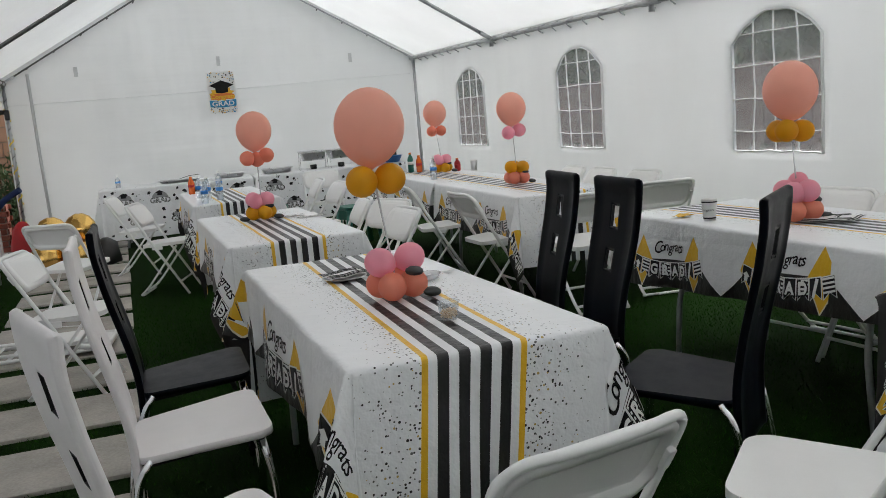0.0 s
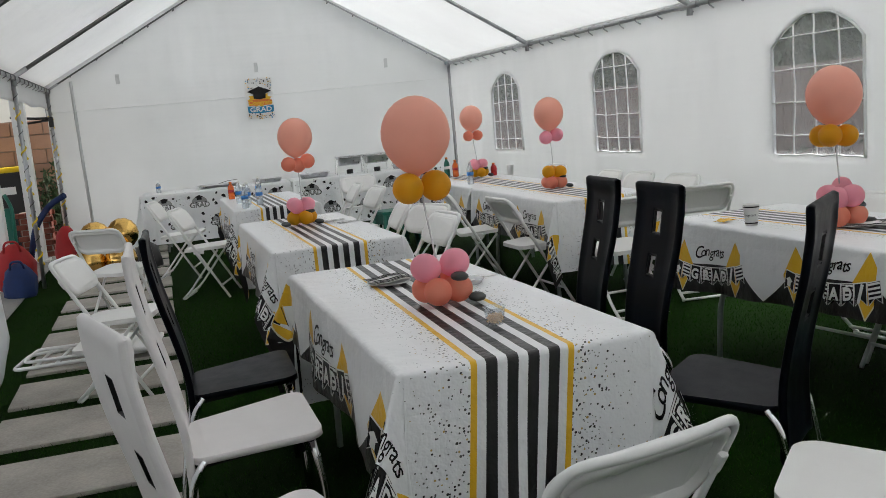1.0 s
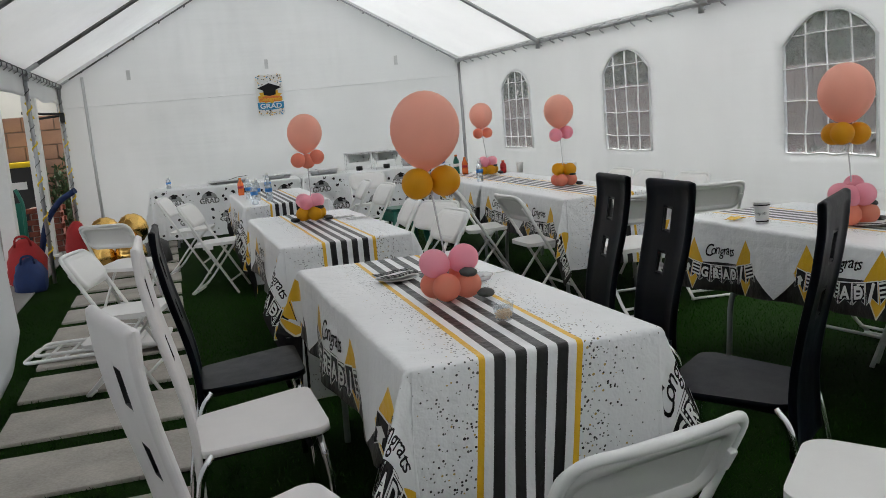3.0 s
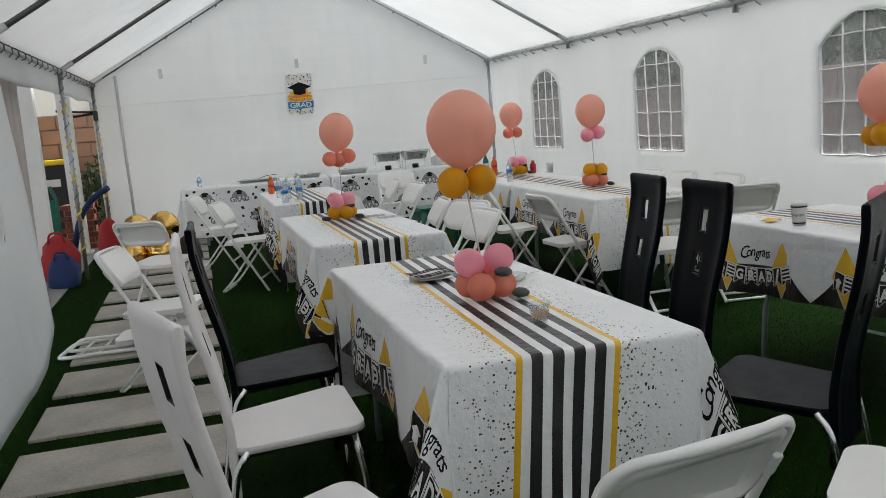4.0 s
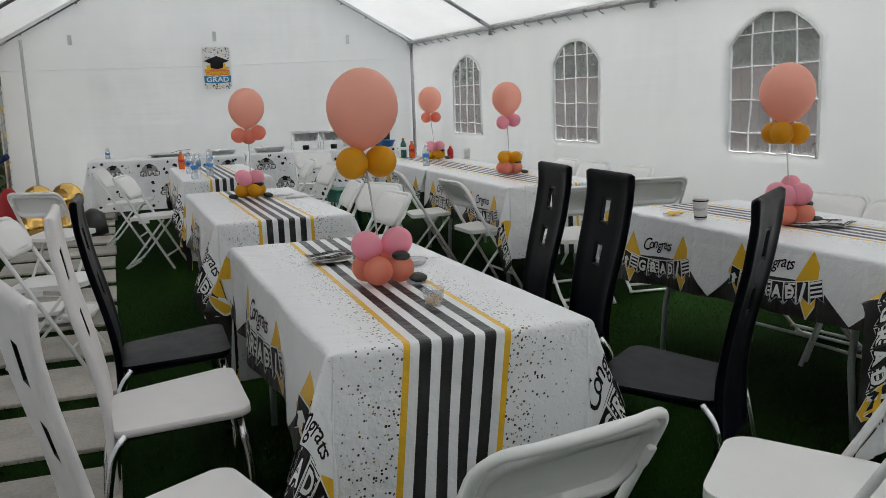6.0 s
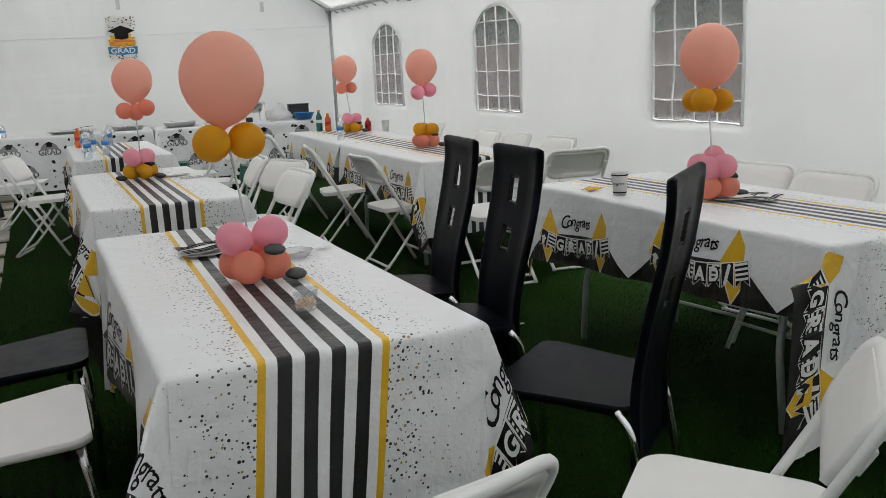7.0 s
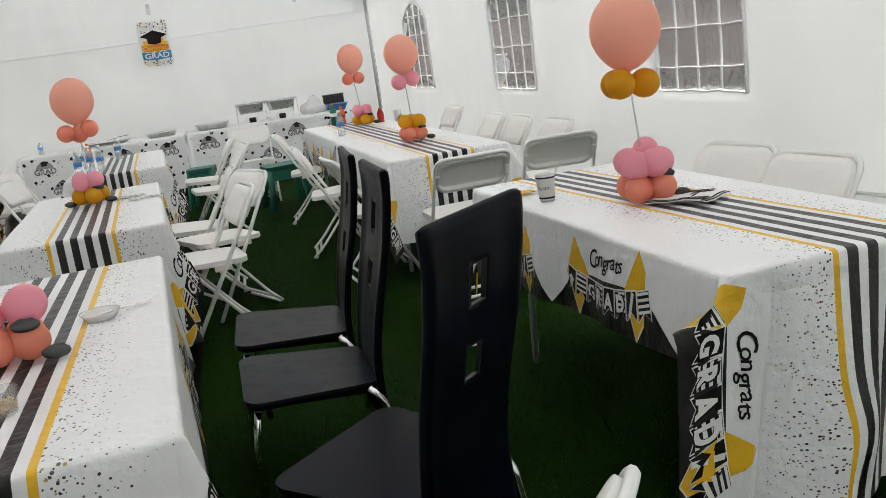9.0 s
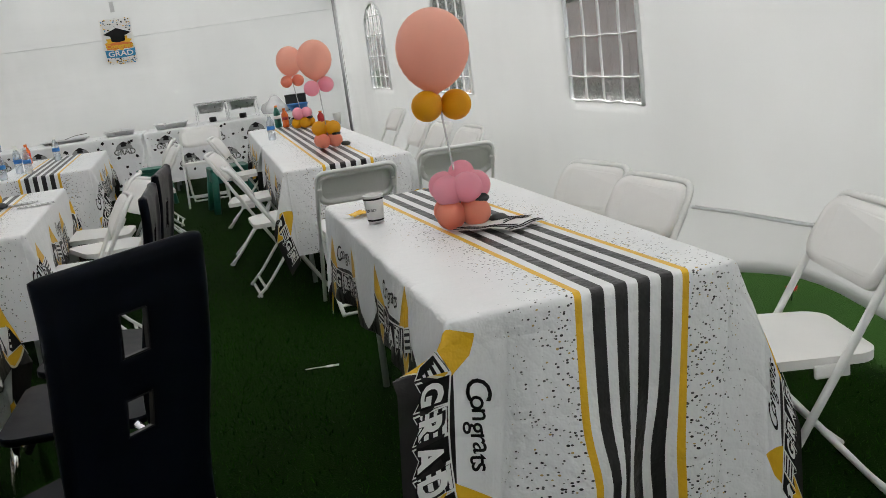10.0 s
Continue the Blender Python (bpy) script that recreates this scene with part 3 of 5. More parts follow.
frame_root = thing("tent_frame", Matrix(), "galvanised steel pipe frame of the tent", "tent frame", kind="structure")
for y in BAYS:
    e = eave(y)
    for x in (XL, XR):
        inn = 0.06 if x == XL else -0.06
        # left rafters take the darker copy, their shade being in the colour
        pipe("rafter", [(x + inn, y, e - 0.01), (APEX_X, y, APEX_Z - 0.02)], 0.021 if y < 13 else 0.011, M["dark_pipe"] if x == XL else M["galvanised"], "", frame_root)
        bm = bmesh.new()
        tube(bm, [(x + inn, y - 0.12, e - 0.02), (x + inn, y + 0.12, e - 0.02)], 0.029, 10)
        tube(bm, [(x + inn, y, e - 0.10), (x + inn, y, e - 0.01), (x + inn * 3.2, y, e - 0.01 + 0.132 * (APEX_Z - e) / (APEX_X - XL - 0.06))], 0.026 if y < 13 else 0.016, 10)
        part("corner_joint", bm, M["galvanised"], frame_root)
        if y < 0 or y > 13 or (x == XL and (y < 5 or y > 9)):
            off = inn * 0.8 if x == XL or y > 13 else 0.09
            pipe("leg", [(x + off, y, e), (x + off, y, 0.0)], 0.021, M["galvanised"], "", frame_root)
for x, inn in ((XL, 0.06), (XR, -0.06)):
    pipe("eave_rail", [(x + inn, y, eave(y) - 0.02) for y in (YF, 4.15, YB)], 0.021, M["galvanised"], "", frame_root)
pipe("ridge_rail", [(APEX_X, YF, APEX_Z - 0.02), (APEX_X, YB, APEX_Z - 0.02)], 0.021, M["galvanised"], "", frame_root)
# pipe along the end wall's edge, with its clips
for x, k in ((XL, 1), (XR, -1)):
    for i in range(1, 8):
        px = x + (APEX_X - x) * i / 8
        bm = bmesh.new()
        tube(bm, [(px, YB - 0.02, roof_z(px, YB) - 0.05), (px + 0.02, YB + 0.02, roof_z(px, YB) - 0.015), (px, YB + 0.08, roof_z(px, YB) + 0.01)], 0.010, 6)
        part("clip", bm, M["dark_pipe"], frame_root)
# cords laced round the eave rails
for x, inn, step in ((XL, 0.06, 0.29), (XR, -0.06, 0.33)):
    y = 3.1
    while y < YB - 0.1:
        bm = bmesh.new()
        z = eave(y) - 0.02
        s = 0.02 * wob(y * 9, x)
        if x == XL:
            tube(bm, [(x + inn * 0.2, y - 0.09, z + 0.05), (x + inn * 1.6, y - 0.01 + s, z + 0.012), (x + inn * 1.5, y + 0.04, z - 0.025), (x + inn * 0.6, y + 0.19, z - 0.035 + s)], 0.0055, 6, 0.02)
        else:
            tube(bm, [(x + inn * 0.3, y - 0.02, z + 0.03), (x + inn * 1.45, y + s, z + 0.004), (x + inn * 1.3, y + 0.01 + s, z - 0.028), (x + inn * 0.3, y + 0.03, z - 0.05 - abs(s))], 0.0065, 6, 0.015)
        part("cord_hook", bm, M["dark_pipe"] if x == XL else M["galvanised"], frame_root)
        y += step * (1 + 0.8 * wob(y * 7, 2))
# yellow and black tape wound round two legs
for y in (10.87, 13.88):
    for j, mat in ((0, "yellow_plastic"), (1, "black_plastic")):
        bm = bmesh.new()
        for i in range(5):
            z0 = 0.25 + 0.36 * i + 0.18 * j
            tube(bm, [(XL + 0.048 + 0.022 * math.cos(a), y + 0.022 * math.sin(a), z0 + 0.16 * a / 9.4) for a in spread(0, 9.4, 18)], 0.017 if j == 0 else 0.007, 6, flat=0.5)
        part("warning_tape", bm, M[mat], frame_root, "yellow tape" if j == 0 else "black tape")

# black spring clamp on the far corner leg
bm = bmesh.new()
tube(bm, [(XL + 0.05, 13.84, 1.82), (XL - 0.15, 13.78, 1.83), (XL - 0.42, 13.72, 1.86)], 0.018, 6)
tube(bm, [(XL + 0.05, 13.84, 1.80), (XL - 0.15, 13.78, 1.78), (XL - 0.40, 13.72, 1.76)], 0.018, 6)
box(bm, (0.06, 0.06, 0.13), (XL + 0.05, 13.84, 1.77), 0.012)
part("clamp", bm, M["black_plastic"], frame_root, "black plastic spring clamp")

# ---- stepping stones: pavers let into the turf ----
path = thing("garden_path", Matrix(), "row of pale concrete pavers set in turf", "path", kind="structure")
bm = bmesh.new()
box(bm, (0.93, 0.535, 0.05), (0, 0, 0.0), 0.008)
paver = mesh_of("paver", bm)
paver.materials.append(M["stone_slab"])
for k in range(-4, 14):
    ob = new("paver", paver)
    ob.parent = path
    ob.matrix_basis = pose(0.11 + 0.012 * wob(k * 3.1), 4.98 + 0.745 * k, -0.006, 0.4 * wob(k * 2.2), 0.4 * wob(k * 1.3), 1.2 * wob(k * 1.7))


# ---- tables and their cloths ----
def folding_table(length):
    root = thing("folding_table", Matrix(), "folding table with grey steel legs", "table", "party tables")
    bm = bmesh.new()
    box(bm, (2 * TW - 0.012, length - 0.012, 0.04), (0, 0, TOP - 0.026), 0.012)
    part("tabletop", bm, M["white_resin"], root)
    for s in (1, -1):
        y = s * (length / 2 - 0.30)
        for x in (-0.27, 0.27):
            bm = bmesh.new()
            tube(bm, [(x * 0.8, y - s * 0.05, TOP - 0.05), (x * 0.85, y, TOP - 0.30), (x, y + s * 0.02, TOP - 0.42), (x, y + s * 0.05, 0.012)], 0.0145, 8, 0.06)
            part("leg", bm, M["grey_tube"], root)
        bm = bmesh.new()
        tube(bm, [(-0.245, y + s * 0.02, 0.36), (0.245, y + s * 0.02, 0.36)], 0.011, 8)
        part("crossbar", bm, M["grey_tube"], root)
        bm = bmesh.new()
        tube(bm, [(0, y, TOP - 0.34), (0, y - s * 0.32, TOP - 0.06)], 0.009, 8)
        part("brace", bm, M["grey_tube"], root)
    return root


class Drape:
    """How a flat cloth falls over a table: u across, v along, in metres from its middle."""

    def __init__(self, half_w, half_l, end_a, end_b, seed, amount=1.0, shift=0.0, skew=0.0, cones=(0.42, 0.36, 0.75), twist=0.0, phase=-0.51, pleat=0.0, far=0.35, square=2.0):
        self.pleat, self.far, self.square = pleat, far, square
        self.cones, self.twist, self.phase = cones, twist, phase
        self.w, self.l, self.seed, self.amount = half_w, half_l, seed, amount
        self.ends, self.shift, self.skew = (end_a, end_b), shift, skew

    def fold(self, t, last):
        """Outline of the loop of cloth at a corner: out at once, back by degrees."""
        if t < 0.16:
            return math.sin(math.pi / 2 * t / 0.16)
        if t < last:
            return math.cos(math.pi / 2 * (t - 0.16) / (last - 0.16))
        return 0.05 * math.sin(math.pi * (t - last) / max(0.01, 1 - last))

    def edge(self, s, r=0.016):
        if s <= 0:
            return 0.0, 0.0
        if s < r * math.pi / 2:
            return r * math.sin(s / r), r * (1 - math.cos(s / r))
        return r, r + s - r * math.pi / 2

    def at(self, u, v, lift=0.0):
        u = u + self.shift + self.twist * v
        tuck, gather = 0.0, 0.0
        if self.pleat and v < -self.l:
            # the near end is tucked in beside one corner and gathered at the runner
            drop = -v - self.l
            k = min(1.0, drop / 0.12)
            k = k * k * (3 - 2 * k)
            s = -0.20 - u
            if s > 0:
                u = u * (1 - k) + k * (-0.20 - (0.15 * s if s < 0.13 else s - 0.1105))
                tuck = -0.025 * k * math.sin(math.pi * min(1.0, s / 0.13))
            d = u - 0.07
            p = math.exp(-((drop - 0.47) / 0.10) ** 2 - (d / 0.10) ** 2)
            u -= 0.65 * d * p
            gather = 0.022 * p
        su, sv = (1 if u >= 0 else -1), (1 if v >= 0 else -1)
        hu, hv = max(0.0, abs(u) - self.w), max(0.0, abs(v) - self.l)
        k, q = self.amount, self.seed
        if hu > 0 and hv > 0:
            n = self.square if su < 0 and sv < 0 else 2.0
            r, a = (hu ** n + hv ** n) ** (1 / n), math.atan2(hv, hu)
            out, down = self.edge(r)
            bulge = self.cones[0 if su < 0 else 1] * self.fold(2 * a / math.pi, self.cones[2]) * (self.far if sv > 0 else 1.0)
            lean = 0.14 * math.sin(2 * a) * math.sin(q * 2.1 + su + 2 * sv)
            reach = out + max(0.0, down - 0.01)
            x = self.w + out * math.cos(a) ** 2 + reach * bulge * (0.78 + lean) + lift * math.cos(a)
            y = self.l + out * math.sin(a) ** 2 + reach * bulge * (0.55 - lean * 0.4) + lift * math.sin(a)
            flare_u = 0.06 * hu * math.cos(a) ** 4
            flare_v = 0.03 * hv * math.sin(a) ** 4
            x, y = x + flare_u, y + flare_v
            z = TOP - down * math.sqrt(max(0.05, 1 - (0.9 * bulge) ** 2))
            if self.pleat and su < 0 and sv < 0:
                # the corner hangs as a flap level with the end
                ov, dv = self.edge(hv)
                f = min(1.0, hv / 0.10)
                f = f * f * (3 - 2 * f)
                x = x * (1 - f) + f * (self.w + 0.92 * hu + 0.13 * hv * min(1.0, hu / 0.05) + lift * 0.2)
                y = y * (1 - f) + f * (self.l + ov + 0.05 * hv - 0.22 * hu + 0.02 * math.sin(hu * 14) + lift)
                z = z * (1 - f) + f * (TOP - dv - 0.20 * hu)
        else:
            ou, du = self.edge(hu)
            ov, dv = self.edge(hv)
            fu = max(0.0, 1 - (self.l - abs(v)) / 0.25) if hu > 0 else 0.0
            fv = max(0.0, 1 - (self.w - abs(u)) / 0.15) if hv > 0 else 0.0
            ripple_u = k * hu * (0.06 + 0.13 * wob(v * 2.6, q, su) * (1 - fu) + 0.05 * wob(v * 7, q, su + 3) * (1 - fu))
            ripple_v = k * hv * (0.03 + 0.16 * wob(u * 4.6, q + 5, sv) * (1 - fv) + 0.06 * wob(u * 11, q + hv * 2, sv) * (1 - fv))
            x = min(abs(u), self.w) + ou + ripple_u + (lift if hu else 0)
            y = min(abs(v), self.l) + ov + ripple_v + (lift if hv else 0)
            z = TOP - du - dv + (0 if hu or hv else lift)
            if not (hu or hv):
                z += 0.0025 * wob(u * 6, v * 6, q) ** 2
        y += tuck + gather
        return Vector((su * x + self.skew * hv * (1 - 0.8 * min(1.0, hu / 0.12)), sv * y, z))


PENNANT = ([(-0.044, 0.048), (0.044, 0.048), (0.044, -0.05), (0, -0.022), (-0.044, -0.05)], [(0, 1, 2, 3), (0, 3, 4)])


def scaled(shape, k, dx=0.0, dy=0.0):
    return ([(x * k + dx, y * k + dy, 0) for x, y, *_ in shape[0]], shape[1])


def bar(w, h, dy):
    return ([(-w / 2, dy - h / 2, 0), (w / 2, dy - h / 2, 0), (w / 2, dy + h / 2, 0), (-w / 2, dy + h / 2, 0)], [(0, 1, 2, 3)])


def bunting(drape, root, v0, v1, k=1.0):
    """The printed strings of pennants with their letters along both long edges."""
    ink, white = bmesh.new(), bmesh.new()
    n0, n1 = math.floor(v0 / PERIOD / k) - 1, math.ceil(v1 / PERIOD / k) + 2
    for su in (-1, 1):
        for n in range(n0, n1):
            start = n * PERIOD * k + drape.phase

            def put(lift, vv, depth, turn=0.0):
                def go(x, y):
                    c, s = math.cos(turn), math.sin(turn)
                    return drape.at(su * (TW + depth - (x * s + y * c)), vv + su * (x * c - y * s), lift)
                return go

            def fits(v, r=0.04):
                return v0 + r < v < v1 - r
            # cap, stripes, four letters, diploma, stripes
            for i, ch in enumerate("^=GRAD/="):
                spot = 0.0925 * i
                v = start + k * (spot if su > 0 else 0.645 - spot)
                if not fits(v):
                    continue
                depth = 0.226 + 0.034 * math.sin(math.pi * (i + 0.5) / 8)
                turn = 0.24 * (i - 3.5) / 3.5
                tall = 1.18
                flag = ([(x, y * tall, 0) for x, y in PENNANT[0]], PENNANT[1])
                lay(white, scaled(flag, k * 1.02), put(0.0022, v, depth, turn))
                lay(ink, scaled(flag, 0.90 * k, 0, 0.001), put(0.0034, v, depth, turn))
                if i % 2:
                    for dy in (0.044, 0.022, 0.0, -0.022):
                        lay(white, bar(0.078 * k, 0.011 * k, dy * k), put(0.0042, v, depth, turn))
                if ch.isalpha():
                    lay(ink, letters(ch, 0.072 * k, 0, 0.0065), put(0.0050, v, depth, turn))
                    lay(white, letters(ch, 0.064 * k, 0, 0.0030), put(0.0058, v, depth, turn))
                elif ch == "/":
                    lay(white, ([(-0.022, -0.030, 0), (-0.006, -0.036, 0), (0.022, 0.034, 0), (0.006, 0.040, 0)], [(0, 1, 2, 3)]), put(0.0046, v, depth, turn))
                elif ch == "^":
                    lay(white, ([(-0.030 * k, 0.006 * k, 0), (0, -0.014 * k, 0), (0.030 * k, 0.006 * k, 0), (0, 0.026 * k, 0), (-0.016 * k, -0.028 * k, 0), (0.016 * k, -0.028 * k, 0), (0.016 * k, -0.002 * k, 0), (-0.016 * k, -0.002 * k, 0)], [(0, 1, 2, 3), (4, 5, 6, 7)]), put(0.0046, v, depth, turn))
            v = start + 0.322 * k
            if fits(v, 0.10):
                step = (0.050, 0.038, 0.038, 0.038, 0.027, 0.036, 0.026, 0.028)
                x = -0.140
                for i, ch in enumerate("Congrats"):
                    x += step[i] / 2
                    lay(ink, letters(ch, (0.080 if i == 0 else 0.064) * k, 0.35, 0.0006), put(0.0026, v + su * x * k, 0.146 - 0.004 * (i % 3), 0.06))
                    x += step[i] / 2
    tagged(part("printed_lettering", ink, M["ink"], root, "black printed lettering"), kind="stuff")
    tagged(part("printed_bunting", white, M["print_white"], root, "white printed pennants and letters"), kind="stuff")


def tablecloth(m, length, ends, seed, shift=0.0, skew=0.0, cones=(0.42, 0.36, 0.75), twist=0.0, phase=-0.51, k=1.0, group="striped tablecloths", amount=1.0, pleat=0.0, far=0.35, square=2.0, label="white party tablecloth with a black-striped runner and bunting border"):
    root = thing("tablecloth", m, label, "tablecloth", group)
    dr = Drape(TW, length / 2, ends[0], ends[1], seed, amount, shift, skew, cones, twist, phase, pleat, far, square)
    v0, v1 = -length / 2 - ends[0], length / 2 + ends[1]
    vs = spread(v0, -length / 2, 20) + spread(-length / 2 + 0.02, length / 2 - 0.02, 40) + spread(length / 2, v1, 20)
    vs += [s * (length / 2 + d) for s in (-1, 1) for d in (0.006, 0.012, 0.018)]
    vs = sorted(set(vs))

    def across(v):
        """Stations across the cloth, with some on the bend over the table's edges."""
        off = shift + twist * v
        lo, hi = -TW - off, TW - off
        bend = [0.006, 0.012, 0.018, 0.026]
        left = spread(-TW - SIDE, lo - 0.03, 13) + [lo - d for d in bend[::-1]] + [lo]
        return left + spread(lo + 0.004, hi - 0.004, 13) + [hi] + [hi + d for d in bend] + spread(hi + 0.03, TW + SIDE, 13)
    rows = [across(v) for v in vs]
    bm = bmesh.new()
    layer, fall = bm.loops.layers.uv.new("cloth"), bm.loops.layers.uv.new("fall")
    grid = [[bm.verts.new(dr.at(u, v)) for u in row] for row, v in zip(rows, vs)]
    for j in range(len(vs) - 1):
        for i in range(len(rows[0]) - 1):
            f = bm.faces.new((grid[j][i], grid[j][i + 1], grid[j + 1][i + 1], grid[j + 1][i]))
            f.smooth = True
            for loop, (a, b) in zip(f.loops, ((j, i), (j, i + 1), (j + 1, i + 1), (j + 1, i))):
                loop[layer].uv = (rows[a][b], (vs[a] - phase) / k - 0.51)
                loop[fall].uv = (max(0.0, abs(vs[a]) - length / 2), 0.0)
    part("cloth", bm, M["grad_cloth"], root, smooth=True)
    bunting(dr, root, v0, v1, k)
    return root


table = folding_table(1.8)
TABLES = [  # x, y of the middle, turn, ends (near, far), seed, fold strength, the cloth's shift, skew, corner folds, twist and print phase
    (1.465, 4.03, 0.5, (0.55, 0.62), 1.0, 1.0, 0.005, -0.08, (0.48, 0.28, 0.72), 0.033, -0.23),
    (1.475, 6.68, 0.5, (0.5, 0.5), 2.3, 1.0, 0.0, 0.0, (0.40, 0.36, 0.72), 0.0, -0.22),
    (1.53, 9.66, 0.0, (0.5, 0.5), 3.1, 1.0, 0.0, 0.0, (0.40, 0.40, 0.75), 0.0, -0.29),
    (3.475, 4.18, -1.0, (0.66, 0.30), 4.4, 1.2, 0.030, -0.17, (0.22, 0.26, 0.99), -0.066, -0.565),
    (3.515, 7.42, -1.6, (0.5, 0.03), 5.2, 1.0, 0.0, 0.0, (0.32, 0.40, 0.75), 0.0, -0.71),
    (3.567, 9.27, -1.6, (0.03, 0.4), 6.8, 1.0, 0.0, 0.0, (0.42, 0.42, 0.75), 0.0, -0.2),
]
for i, (x, y, rz, ends, seed, amount, shift, skew, cones, twist, phase) in enumerate(TABLES):
    m = pose(x, y, 0, 0, 0, rz)
    if i == 0:
        table.matrix_basis = m
    else:
        copy_thing(table, m)
    tablecloth(m, 1.8, ends, seed, shift, skew, cones, twist, phase, (1.0, 1.0, 1.0, 0.78, 0.85, 0.85)[i], amount=amount, pleat=1.0 if i == 3 else 0.0, far=0.9 if i == 0 else 0.35, square=3.6 if i == 0 else 2.0)


def buffet(x, y, rz, length, seed):
    """A table against the end wall under a cloth printed with caps."""
    m = pose(x, y, 0, 0, 0, rz)
    t = folding_table(length)
    t.matrix_basis = m @ pose(0, 0, 0, 0, 0, 90)
    tagged(t, "folding buffet table under a printed cloth", group="buffet tables")
    root = thing("buffet_tablecloth", m, "white tablecloth printed with black graduation caps", "tablecloth", "buffet tablecloths")
    dr = Drape(TW, length / 2, 0.4, 0.4, seed)
    us = sorted(set(spread(-TW - 0.62, -TW, 16) + spread(-TW, TW, 10) + spread(TW, TW + 0.3, 8) + [s * (TW + d) for s in (-1, 1) for d in (0.006, 0.012, 0.018)]))
    vs = sorted(set(spread(-length / 2 - 0.35, -length / 2, 12) + spread(-length / 2, length / 2, 44) + spread(length / 2, length / 2 + 0.35, 12) + [s * (length / 2 + d) for s in (-1, 1) for d in (0.008, 0.016)]))
    bm = bmesh.new()
    layer = bm.loops.layers.uv.new("cloth")

    def at(u, v, lift=0.0):
        p = dr.at(u, v, lift)
        return Vector((p.y, p.x, p.z))
    grid = [[bm.verts.new(at(u, v)) for v in vs] for u in us]
    for i in range(len(us) - 1):
        for j in range(len(vs) - 1):
            f = bm.faces.new((grid[i][j], grid[i + 1][j], grid[i + 1][j + 1], grid[i][j + 1]))
            f.smooth = True
            for loop, (a, b) in zip(f.loops, ((i, j), (i + 1, j), (i + 1, j + 1), (i, j + 1))):
                loop[layer].uv = (us[a], vs[b])
    part("cloth", bm, M["cap_cloth"], root, smooth=True)
    ink, grey, white = bmesh.new(), bmesh.new(), bmesh.new()
    rnd = random.Random(int(seed * 10))
    cap = ([(-0.05, 0), (0, 0.024), (0.05, 0), (0, -0.024), (-0.03, -0.014), (-0.03, -0.036), (0.03, -0.036), (0.03, -0.014)], [(0, 3, 2, 1), (4, 5, 6, 7)])

    def front(v, d, lift, turn=0.0):
        def go(px, py):
            c, s = math.cos(turn), math.sin(turn)
            return at(-TW - d + (px * s + py * c), v + px * c - py * s, lift)
        return go
    for k, v in enumerate(spread(-length / 2 + 0.25, length / 2 - 0.2, max(2, int(length / 0.55)))):
        for row in range(2):
            vv, d = v + 0.19 * row + rnd.uniform(-0.03, 0.03), 0.13 + 0.24 * row
            if abs(vv) > length / 2 - 0.1:
                continue
            half = ([(0, 0, 0)] + [(0.095 * math.cos(radians(a)), 0.075 * math.sin(radians(a)), 0) for a in range(0, 181, 15)], [(0, i, i + 1) for i in range(1, 13)])
            lay(grey, ([(px, py - 0.02, 0) for px, py, _ in half[0]], half[1]), front(vv, d, 0.0022))
            lay(ink, scaled(cap, 1.0, 0, 0.045), front(vv, d, 0.0034))
            lay(ink, letters("GRAD", 0.062, 0, 0.003), front(vv, d + 0.055, 0.0034))
            lay(white, letters("GRAD", 0.060, 0, -0.002), front(vv, d + 0.055, 0.0044))
    for _ in range(int(length * 30)):
        v, d = rnd.uniform(-length / 2 + 0.05, length / 2 - 0.05), rnd.uniform(0.03, 0.58)
        lay(ink, scaled(cap, rnd.uniform(0.35, 0.6)), front(v, d, 0.0022, rnd.uniform(-1.2, 1.2)))
    tagged(part("cap_print", ink, M["ink"], root, "black printed caps"), kind="stuff")
    tagged(part("fan_print", grey, M["print_grey"], root, "grey printed fans"), kind="stuff")
    tagged(part("letter_print", white, M["print_white"], root, "white printed letters"), kind="stuff")


buffet(1.27, 12.83, -4, 1.82, 7.7)
buffet(3.20, 12.75, -3, 1.95, 8.9)


# ---- chairs ----
def chair_back_panel(w, h):
    """A moulded backrest panel with a rolled rim, hollow on its rear."""
    bm = bmesh.new()
    out = round_rect(w, h, 0.07, 6)
    inn = round_rect(w - 0.05, h - 0.05, 0.05, 6)
    n = len(out)

    def put(x, z, y):
        return bm.verts.new((x, y - 0.9 * (0.22 ** 2 - x * x) * 0.6, z))
    front = [put(x, z, 0.012) for x, z in out]
    rim = [put(x * 1.005, z * 1.01, 0.0) for x, z in out]
    rear = [put(x, z, -0.014) for x, z in out]
    lip = [put(x, z, -0.014) for x, z in inn]
    well = [put(x * 0.99, z * 0.98, 0.003) for x, z in inn]
    face = [put(x, z, 0.017) for x, z in inn]
    for a, b in ((front, rim), (rim, rear), (rear, lip), (lip, well), (face, front)):
        for i in range(n):
            bm.faces.new((a[i], a[(i + 1) % n], b[(i + 1) % n], b[i])).smooth = True
    bm.faces.new(face)
    bm.faces.new(well[::-1])
    return bm


